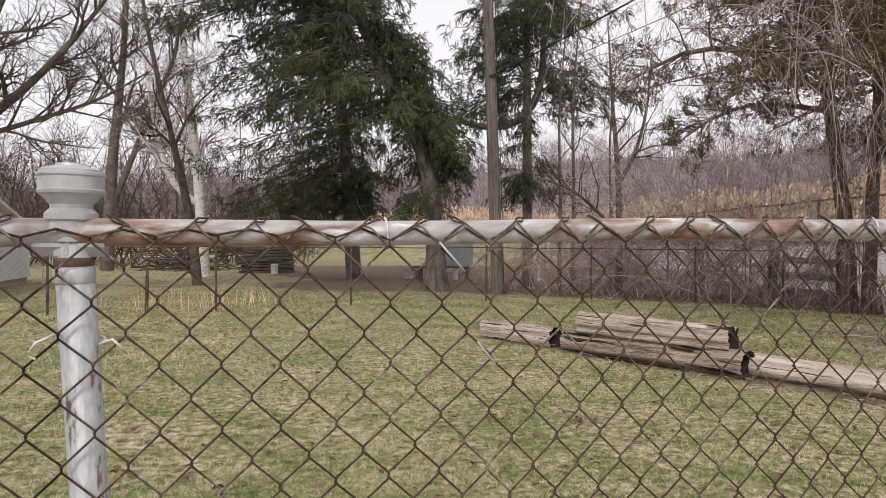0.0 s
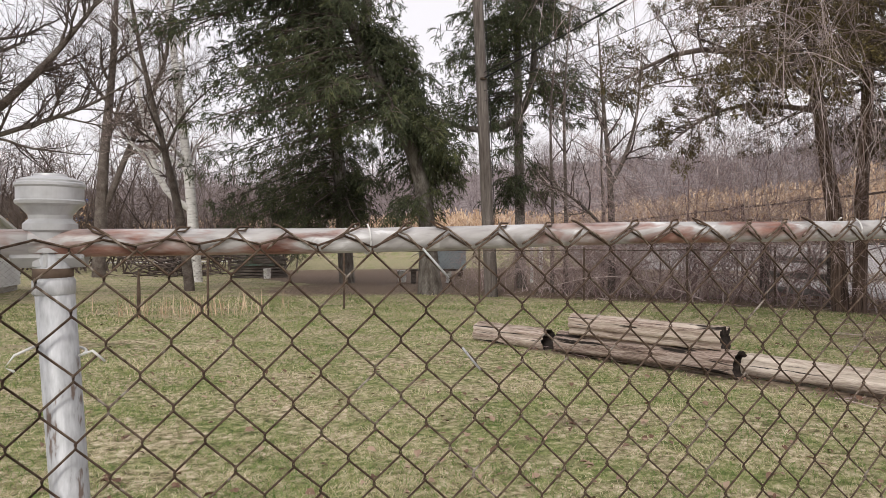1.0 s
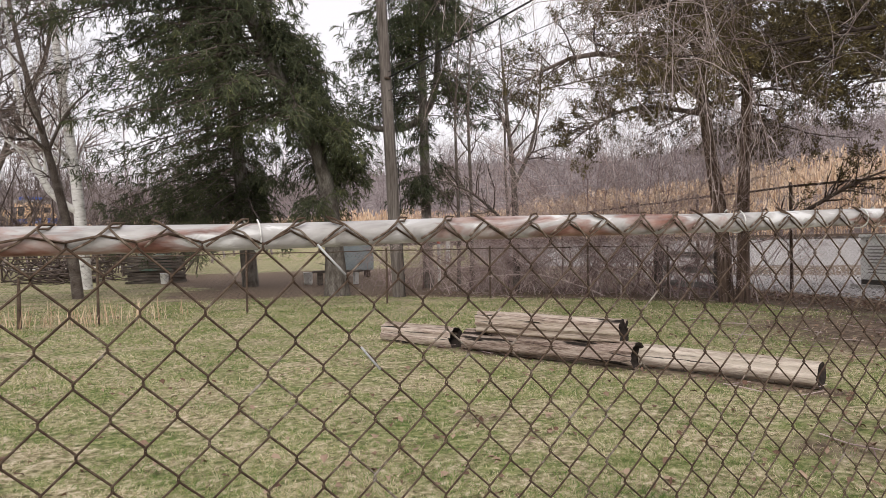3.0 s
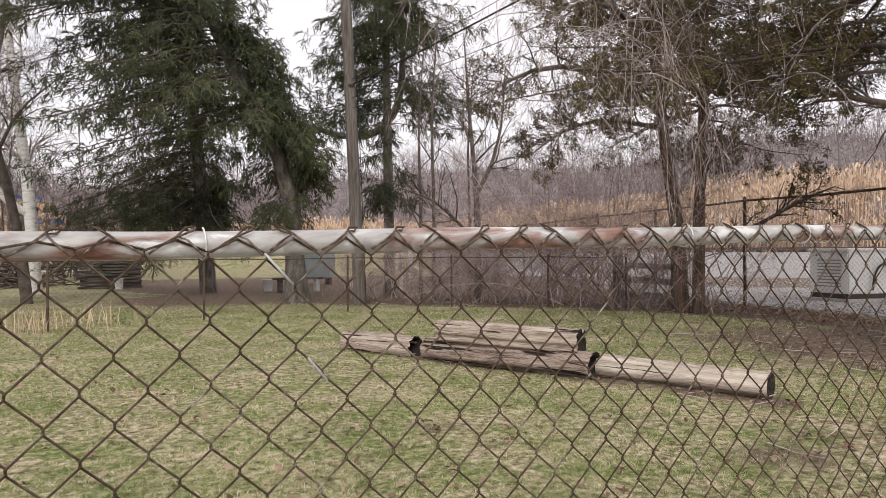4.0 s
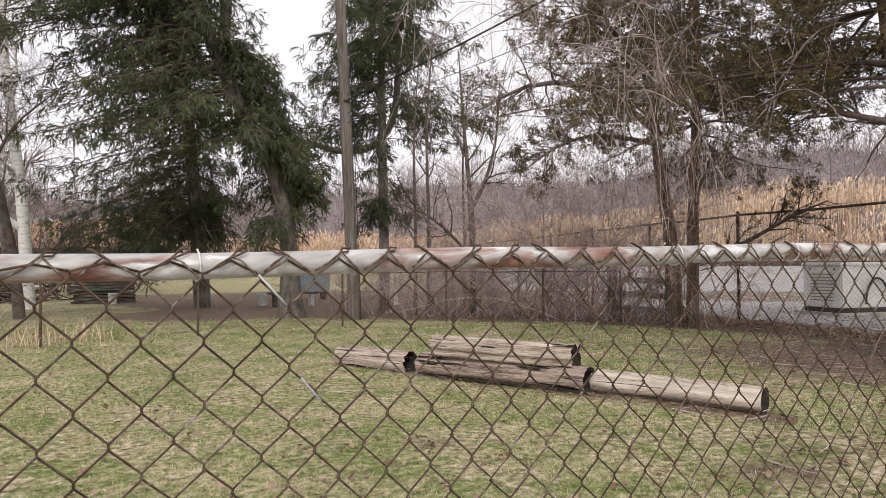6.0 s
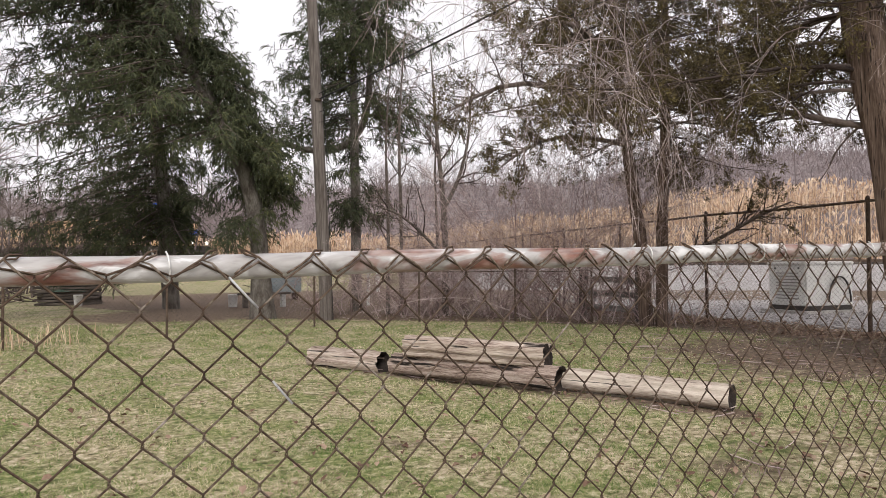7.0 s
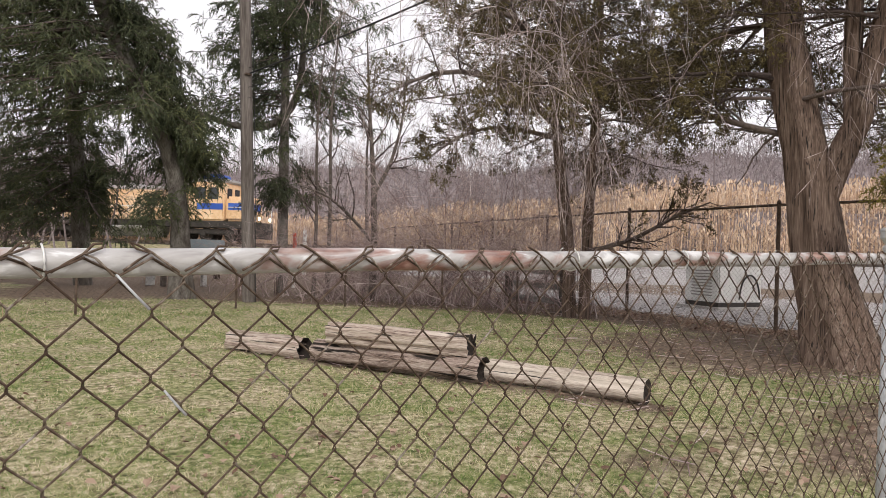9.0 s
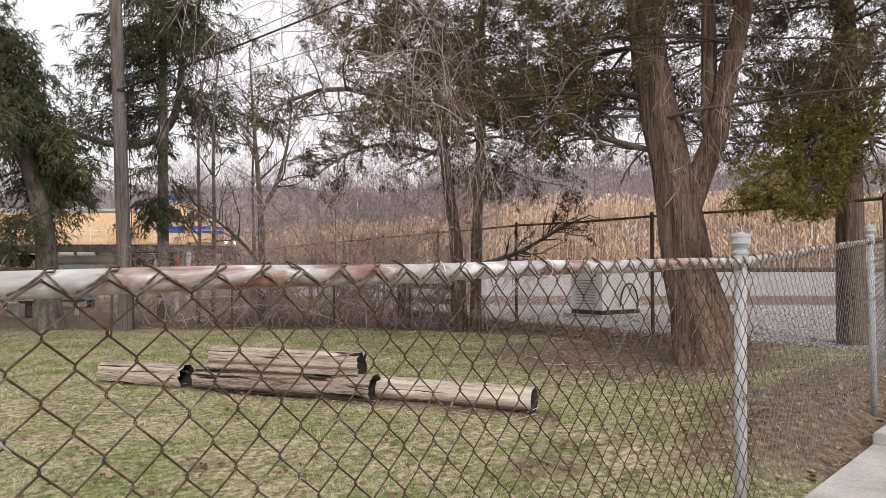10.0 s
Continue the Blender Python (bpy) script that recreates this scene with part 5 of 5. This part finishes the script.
def build_cables():
    for k, (dz, r, end) in enumerate(((0.0, 0.017, (9.6, -1.5, 7.2)), (-0.28, 0.006, (9.9, -1.2, 6.3)), (0.12, 0.006, (9.5, -1.6, 7.7)), (-0.5, 0.005, (10.4, -0.6, 6.0)))):
        u = np.linspace(0, 1, 24)
        a, b = np.array([5.78, 12.86, 4.78 + dz]), np.array(end)
        p = a + (b - a) * u[:, None]
        p[:, 2] -= 1.6 * u * (1 - u) * (0.6 + 0.1 * k)
        cable = part("service_cable", tube_bm(p, r, 6), M_CABLE, None)
        tagged(cable, "black overhead service cable running from the pole", "cable", "overhead cables")


build_cables()


def build_generator():
    g = thing("utility_cabinet", 15.6, 8.75, 0, "beige metal equipment cabinet with louvred side on a pad", "cabinet")
    g.matrix_basis = pose(15.75, 8.06, 0.0, 0, 0, -11)
    part("pad", box(-0.1, -0.1, -0.1, 1.6, 1.25, 0.06, 0.01), M_CONCRETE, g)
    body = part("body", box(0, 0, 0.16, 1.5, 1.08, 1.14, 0.03), M_GENERATOR, g)
    part("base_frame", box(0.02, 0.02, 0.06, 1.48, 1.06, 0.17, 0.005), M_LOCOBLACK, g)
    part("lid", box(-0.03, -0.03, 1.13, 1.53, 1.11, 1.21, 0.025), M_GENERATOR, g, "overhanging pale lid")
    for k in range(9):
        part("louvre", box(-0.018, 0.2, 0.28 + k * 0.075, 0.002, 0.85, 0.318 + k * 0.075, 0.004), M_GENERATOR, body)
        # Strip in the gate's grey imitates the shade between two louvres.
        part("slot_shade", box(-0.006, 0.2, 0.322 + k * 0.075, 0.001, 0.85, 0.346 + k * 0.075), M_GATE, body, "grey strip painted as the shade of a louvre gap")
    for x in (0.08, 0.76):
        part("bolt", lathe([(0.025, -0.012), (0.025, 0.0)], 8, "X"), M_LOCOBLACK, body).location = (0, x + 0.1, 1.05)
    a = np.linspace(0, math.pi, 14)
    part("hose", tube_bm(np.stack([1.0 + 0.35 * np.cos(a), -0.06 + 0 * a, 0.25 + 0.6 * np.sin(a)], 1), 0.022, 6), M_LOCOBLACK, g, "looped black hose")


build_generator()


# ---- railway ----
def track_point(s, n, z):
    p = TRACK + s * ALONG + n * ACROSS
    return (float(p[0]), float(p[1]), z)


def build_track():
    track = tagged(new("railway_track"), "steel railway track on pale ballast", "railway", kind="structure")
    for n in (-0.72, 0.72):
        a, b = np.array(track_point(-110, n, 1.19)), np.array(track_point(120, n, 1.19))
        d = b - a
        bm = box(0, -0.035, 0, float(np.linalg.norm(d)), 0.035, 0.16)
        ob = part("rail", bm, M_DARKMETAL, track, "rusty steel rail")
        ob.matrix_basis = Matrix.Translation(a) @ Vector(d).to_track_quat("X", "Z").to_matrix().to_4x4()
    proto = None
    for k in range(-130, 130):
        x, y, z = track_point(k * 0.62, 0, 1.03)
        m = pose(x, y, z, 0, 0, math.degrees(math.atan2(ALONG[1], ALONG[0])))
        if proto is None:
            proto = part("sleeper", box(-0.11, -1.25, 0, 0.11, 1.25, 0.17, 0.01), M_PLANK, track)
            proto.matrix_basis = m
        else:
            ob = new("sleeper", proto.data)
            ob.parent = track
            ob.matrix_basis = m


build_track()


def build_locomotive():
    """Along +x, on the rails at z = 0; the front is at x = 0."""
    loco = thing("locomotive", 0, 0, 0, "yellow diesel locomotive with grey roof and blue band", "locomotive")
    L = 21.0
    part("frame", box(-L, -1.5, 1.05, 0.0, 1.5, 1.5, 0.03), M_LOCOBLACK, loco, "black underframe and walkway")
    hood = box(-L + 0.9, -0.98, 1.55, -5.1, 0.98, 3.75, 0.08)
    hood = part("long_hood", hood, M_YELLOW, loco)
    for k in range(13):
        x = -L + 1.6 + k * 1.1
        part("hood_door", box(x, -1.0, 1.75, x + 0.98, -0.975, 3.3, 0.006), M_YELLOW, hood)
        part("door_handle", box(x + 0.8, -1.02, 2.45, x + 0.85, -1.0, 2.6), M_LOCOBLACK, hood)
    part("hood_roof", box(-L + 0.9, -1.0, 3.75, -5.1, 1.0, 4.05, 0.12), M_LOCOGREY, loco, "grey rounded roof")
    for x in (-18.5, -16.6, -13.2, -10.4):
        part("roof_fan", lathe([(0.62, 0), (0.62, 0.16), (0.55, 0.2), (0.1, 0.22)], 16), M_LOCOGREY, loco).location = (x, 0, 4.03)
    part("radiator", box(-L + 1.2, -1.25, 3.1, -L + 5.2, 1.25, 4.1, 0.06), M_LOCOGREY, loco)
    part("exhaust", box(-12.2, -0.4, 4.0, -11.4, 0.4, 4.45, 0.03), M_LOCOBLACK, loco)
    cab = part("cab", box(-5.1, -1.5, 1.55, -2.55, 1.5, 4.35, 0.1), M_YELLOW, loco)
    part("cab_roof", box(-5.2, -1.42, 4.33, -2.45, 1.42, 4.62, 0.1), M_LOCOGREY, cab, "grey cab roof")
    for x in (-4.75, -3.75):
        part("side_window", box(x, -1.53, 3.1, x + 0.8, -1.47, 3.95, 0.02), M_GLASS, cab)
    for y in (-0.95, 0.25):
        part("windscreen", box(-2.58, y, 3.2, -2.5, y + 0.7, 3.95, 0.02), M_GLASS, cab)
    part("roof_unit", box(-4.6, -0.9, 4.6, -3.2, 0.9, 4.98, 0.06), M_BLUE, cab, "blue roof unit")
    part("blue_band", box(-4.6, -1.515, 2.35, -2.6, -1.49, 2.8), M_BLUE, cab, "blue painted band")
    nose = part("nose", box(-2.55, -1.25, 1.55, -0.75, 1.25, 3.35, 0.18), M_YELLOW, loco)
    part("blue_band", box(-2.3, -1.265, 2.35, -0.95, -1.24, 2.85), M_BLUE, nose, "blue painted band")
    part("blue_band", box(-0.765, -0.85, 2.35, -0.74, 0.85, 2.85), M_BLUE, nose, "blue painted band")
    lamp = bpy.data.materials.new("headlight_glow")
    lamp.use_nodes = True
    b = lamp.node_tree.nodes["Principled BSDF"]
    b.inputs["Emission Color"].default_value, b.inputs["Emission Strength"].default_value = (1, 0.9, 0.7, 1), 3.0
    for y in (-0.95, 0.95):
        part("ditch_light", lathe([(0.12, 0), (0.14, 0.04), (0.14, 0.1), (0.1, 0.12)], 12, "X"), lamp, loco, "lit headlight").location = (-0.08, y, 1.75)
    part("pilot", box(-0.2, -1.4, 0.3, 0.05, 1.4, 1.15, 0.03), M_LOCOBLACK, loco, "black snowplough pilot")
    part("coupler", box(0.05, -0.18, 0.75, 0.6, 0.18, 1.05, 0.05), M_LOCOBLACK, loco)
    tank = lathe([(0.55, -13.2), (0.62, -13.1), (0.62, -8.0), (0.55, -7.9)], 18, "X")
    bmesh.ops.translate(tank, verts=tank.verts, vec=(0, 0, 0.85))
    part("fuel_tank", tank, M_LOCOGREY, loco, "pale grey fuel tank")
    for x in (-9.4, -10.8):
        air = lathe([(0.2, x - 0.6), (0.22, x - 0.55), (0.22, x + 0.55), (0.2, x + 0.6)], 14, "X")
        bmesh.ops.translate(air, verts=air.verts, vec=(0, -1.25, 1.0))
        part("air_tank", air, M_LOCOGREY, loco)
    wheel = None
    for c in (-4.2, -16.8):
        truck = part("truck_frame", box(c - 2.5, -1.2, 0.55, c + 2.5, -1.05, 0.95, 0.05), M_LOCOBLACK, loco)
        part("truck_frame", box(c - 2.5, 1.05, 0.55, c + 2.5, 1.2, 0.95, 0.05), M_LOCOBLACK, loco)
        for dx in (-1.95, 0, 1.95):
            for y in (-0.74, 0.74):
                w = lathe([(0.5, -0.07), (0.53, -0.05), (0.51, 0.06), (0.2, 0.07)], 20, "Y")
                part("wheel", w, M_LOCOBLACK, loco).location = (c + dx, y, 0.53)
            part("journal_box", box(c + dx - 0.2, -1.3, 0.42, c + dx + 0.2, -1.18, 0.72, 0.03), M_LOCOBLACK, truck)
    for y in (-1.46,):
        for k in range(16):
            x = -L + 0.4 + k * 1.05
            if x > -5.3:
                break
            part("stanchion", lathe([(0.025, 1.55), (0.025, 2.5)], 6), M_WHITE, loco).location = (x, y, 0)
        part("handrail", tube_bm([(-L + 0.3, y, 2.5), (-12, y, 2.5), (-5.3, y, 2.5)], 0.025, 6), M_WHITE, loco)
    for y in (-1.35, 1.35):
        part("front_rail", tube_bm([(-0.1, y, 1.2), (-0.1, y, 2.5), (-0.7, y, 2.55), (-2.4, y, 2.55)], 0.03, 6), M_WHITE, loco)
    for k in range(4):
        part("step", box(-1.0, -1.55, 0.35 + k * 0.28, -0.45, -1.4, 0.39 + k * 0.28), M_LOCOBLACK, loco)
    for y in (-0.5, 0.5):
        h = lathe([(0.06, 0), (0.07, 0.3), (0.14, 0.42)], 10, "X")
        part("horn", h, M_LOCOGREY, loco).location = (-4.9, y * 0.5, 4.68)
    return loco


LOCO = build_locomotive()


# ---- things at the back of the garden ----
def build_shed():
    shed = thing("shed", -4.65, 19.06, 0, "low white-sided shed with a shallow gable roof", "shed")
    shed.matrix_basis = pose(-4.65, 19.06, 0, 0, 0, 88)
    W, Dp, H, rise = 7.0, 6.0, 1.3, 0.9
    wall = part("wall", box(-W, 0.05, 0.15, 0, Dp, H, 0.01), M_SIDING, shed)
    part("foundation", box(-W + 0.05, 0.07, -0.1, -0.03, Dp - 0.05, 0.16), M_CONCRETE, shed)
    for k in range(20):
        z = 0.15 + k * 0.1
        half = W / 2 if z < H else W / 2 * (1 - (z - H) / rise)
        if half < 0.2:
            break
        bm = bmesh.new()
        vs = [bm.verts.new(p) for p in ((-W / 2 - half, 0.0, z), (-W / 2 + half, 0.0, z), (-W / 2 + half, 0.018, z + 0.1), (-W / 2 - half, 0.018, z + 0.1), (-W / 2 - half, 0.05, z), (-W / 2 + half, 0.05, z), (-W / 2 + half, 0.05, z + 0.1), (-W / 2 - half, 0.05, z + 0.1))]
        for q in ((0, 1, 2, 3), (4, 7, 6, 5), (0, 4, 5, 1), (3, 2, 6, 7), (1, 5, 6, 2), (0, 3, 7, 4)):
            bm.faces.new([vs[i] for i in q])
        part("siding_board", bm, M_SIDING, wall)
    for s in (-1, 1):
        bm = bmesh.new()
        x0, x1 = -W / 2, -W / 2 + s * (W / 2 + 0.2)
        z0, z1 = H + rise, H - 0.05
        pts = [(x0, -0.15, z0), (x1, -0.15, z1), (x1, Dp + 0.2, z1), (x0, Dp + 0.2, z0)]
        lo = [bm.verts.new(p) for p in pts]
        hi = [bm.verts.new((p[0], p[1], p[2] + 0.07)) for p in pts]
        bm.faces.new(lo[::-1])
        bm.faces.new(hi)
        for i in range(4):
            bm.faces.new((lo[i], lo[(i + 1) % 4], hi[(i + 1) % 4], hi[i]))
        part("roof", bm, M_SIDING, shed, "pale roof edge")
    chair = thing("garden_chair", -4.0, 18.6, 0, "small white garden chair by the shed", "chair")
    part("seat", box(-0.22, -0.22, 0.4, 0.22, 0.22, 0.44, 0.01), M_WHITE, chair)
    for k in range(4):
        part("back_slat", box(-0.2 + k * 0.11, 0.2, 0.44, -0.13 + k * 0.11, 0.23, 0.85, 0.005), M_WHITE, chair)
    for x in (-0.2, 0.2):
        for y in (-0.2, 0.2):
            part("leg", box(x - 0.02, y - 0.02, -0.01, x + 0.02, y + 0.02, 0.4), M_WHITE, chair)


build_shed()


def build_stones():
    global rng
    rng = np.random.default_rng(67)
    n = 6000
    y = rng.uniform(0, 20, n)
    x = np.interp(y, FENCE_Y, FENCE_X) + 0.3 + 11 * rng.random(n) ** 1.4
    at = np.stack([x, y, height(x, y) + 0.005], 1)
    r = rng.uniform(0.012, 0.045, (n, 1, 1))
    o = np.array([[1, 0, 0], [0, 1, 0], [-1, 0, 0], [0, -1, 0], [0, 0, 1], [0, 0, -1]], float)[None]
    v = (at[:, None] + o * r * rng.uniform(0.6, 1.3, (n, 6, 3)) * [1, 1, 0.7]).reshape(-1, 3)
    t = np.array([[0, 1, 4], [1, 2, 4], [2, 3, 4], [3, 0, 4], [1, 0, 5], [2, 1, 5], [3, 2, 5], [0, 3, 5]])
    f = (np.arange(n)[:, None, None] * 6 + t[None]).reshape(-1, 3)
    tagged(new("gravel", mesh_np("gravel", v, [f], [M_STONE])), "loose pale grey gravel beyond the tall fence", "gravel", kind="stuff")


build_stones()


def build_wood_pile():
    g = np.random.default_rng(5)
    pile = thing("timber_stack", 1.5, 24.0, 0, "stack of dark old boards partly under a tarp", "timber")
    for k in range(34):
        z, y = (k // 4) * 0.10, (k % 4) * 0.3
        ob = part("board", box(-0.8, -0.12, 0, 0.8, 0.12, 0.075, 0.008), M_PLANK, pile)
        ob.matrix_basis = pose(g.uniform(-0.25, 0.25), y - 0.5, z, 0, g.uniform(-1, 1), g.uniform(-5, 5))
    k = np.linspace(0, 1, 14)
    gx, gy = np.meshgrid(k * 1.0 - 0.5, k * 1.3 - 0.7, indexing="ij")
    gz = 0.93 + 0.05 * np.sin(gx * 9) * np.cos(gy * 7) - 0.5 * ease(0.3, 0.6, np.abs(gy + 0.05))
    i = (np.arange(13)[:, None] * 14 + np.arange(13)).ravel()
    hang("tarp", mesh_np("tarp", np.stack([gx, gy, gz], -1).reshape(-1, 3), [np.stack([i, i + 14, i + 15, i + 1], 1)], [M_TARP]), pile, "crumpled green tarp")
    for x, y in ((-2.4, 2.0), (-3.4, 2.6)):
        stack = thing("brush_pile", 1.5 + x, 24 + y, 0, "dark heap of cut branches", "brush")
        n = 60
        p = np.stack([g.normal(size=n) * 0.6, g.normal(size=n) * 0.4, g.random(n) * 0.7], 1)
        w = unit(g.normal(size=(n, 3)) * [1, 1, 0.25])
        v, f = tubes(np.stack([p - w * 0.6, p, p + w * 0.6 + [0, 0, 0.05]], 1), np.full((n, 3), 0.022), 4)
        v[:, 2] = np.maximum(v[:, 2], 0.0)
        hang("brush_mass", mesh_np("brush_mass", v, [f], [M_TWIG_DARK]), stack)["kind"] = "stuff"


build_wood_pile()


def bucket(x, y, h, r, label):
    b = thing("bucket", x, y, 0, label, "bucket", "white buckets")
    part("pail", lathe([(r * 0.86, 0), (r * 0.88, 0.01), (r, h - 0.03), (r * 1.05, h - 0.025), (r * 1.05, h), (r * 0.96, h), (r * 0.9, h - 0.05), (r * 0.8, h - 0.06)], 20), M_WHITE, b, "", True)
    a = np.linspace(0, math.pi, 12)
    part("handle", tube_bm(np.stack([r * 1.05 * np.cos(a), 0.02 - 0.3 * h * np.sin(a) * 0.4 - r * 0.6 * np.sin(a), h - 0.05 - 0.35 * h * np.sin(a)], 1), 0.006, 5), M_DARKMETAL, b)


bucket(5.55, 19.2, 0.36, 0.14, "white plastic bucket by a rough bench")
bucket(1.75, 22.9, 0.34, 0.13, "white plastic bucket beside the timber stack")


def build_bench():
    b = thing("plank_bench", 6.3, 18.6, 0, "rough plank bench on short posts", "bench")
    part("seat", box(-0.75, -0.16, 0.36, 0.75, 0.16, 0.42, 0.01), M_PLANK, b)
    for x in (-0.55, 0.55):
        part("leg", box(x - 0.06, -0.1, -0.02, x + 0.06, 0.1, 0.36, 0.01), M_WHITE if x > 0 else M_PLANK, b)


build_bench()


def build_markers():
    c = thing("equipment_box", 8.0, 22.5, 0, "blue-grey metal equipment box behind the trees", "cabinet")
    part("body", box(-0.7, -0.3, 0.25, 0.7, 0.3, 1.35, 0.03), M_BLUEGREY, c)
    part("door", box(-0.6, -0.32, 0.35, 0.6, -0.3, 1.25, 0.006), M_BLUEGREY, c)
    for x in (-0.55, 0.55):
        part("leg", box(x - 0.05, -0.2, -0.02, x + 0.05, 0.2, 0.26), M_DARKMETAL, c)
    m = thing("marker_post", 9.1, 17.5, 0, "white marker post with a red top", "marker post")
    part("post", lathe([(0.05, -0.05), (0.05, 1.15), (0.045, 1.16)], 12), M_WHITE, m)
    part("red_top", lathe([(0.055, 0), (0.055, 0.42), (0.045, 0.44), (0.01, 0.45)], 12), M_RED, m, "red reflective top").location = (0, 0, 1.15)
    m = thing("marker_post", 13.5, 26.0, 0, "short white post beside the tall fence", "marker post")
    part("post", lathe([(0.09, -0.05), (0.09, 1.9), (0.05, 1.95)], 12), M_WHITE, m)
    s = thing("cut_stake", -0.9, 10.68, 0, "short dark stake in dry weeds", "stake")
    part("stake", lathe([(0.03, -0.05), (0.028, 0.5), (0.012, 0.78)], 8), M_DARKMETAL, s)


build_markers()


def build_weeds():
    global rng
    rng = np.random.default_rng(66)
    n = 160
    x, y = rng.normal(-0.1, 0.7, n), rng.normal(10.5, 0.25, n)
    at = np.stack([x, y, 0 * x - 0.01], 1)
    v, f = blades(at, unit(np.stack([rng.normal(size=n) * 0.15, rng.normal(size=n) * 0.15, np.ones(n)], 1)), rng.uniform(0.2, 0.55, n), 0.006, 0.1)
    tagged(new("dry_weeds", mesh_np("dry_weeds", v, [f], [M_REED])), "thin dry weed stalks along the low fence", "weeds", kind="stuff")


build_weeds()


def motions():
    """The train rolls along its track to the right."""
    turn = math.degrees(math.atan2(ALONG[1], ALONG[0]))
    walk(LOCO, [(t, pose(*track_point(LOCO_END + LOCO_PACE * (t - 10.0), 0, 1.35), 0, 0, turn)) for t in (0.0, 10.0)])


LOCO_END, LOCO_PACE = 0.05, 6.0
motions()
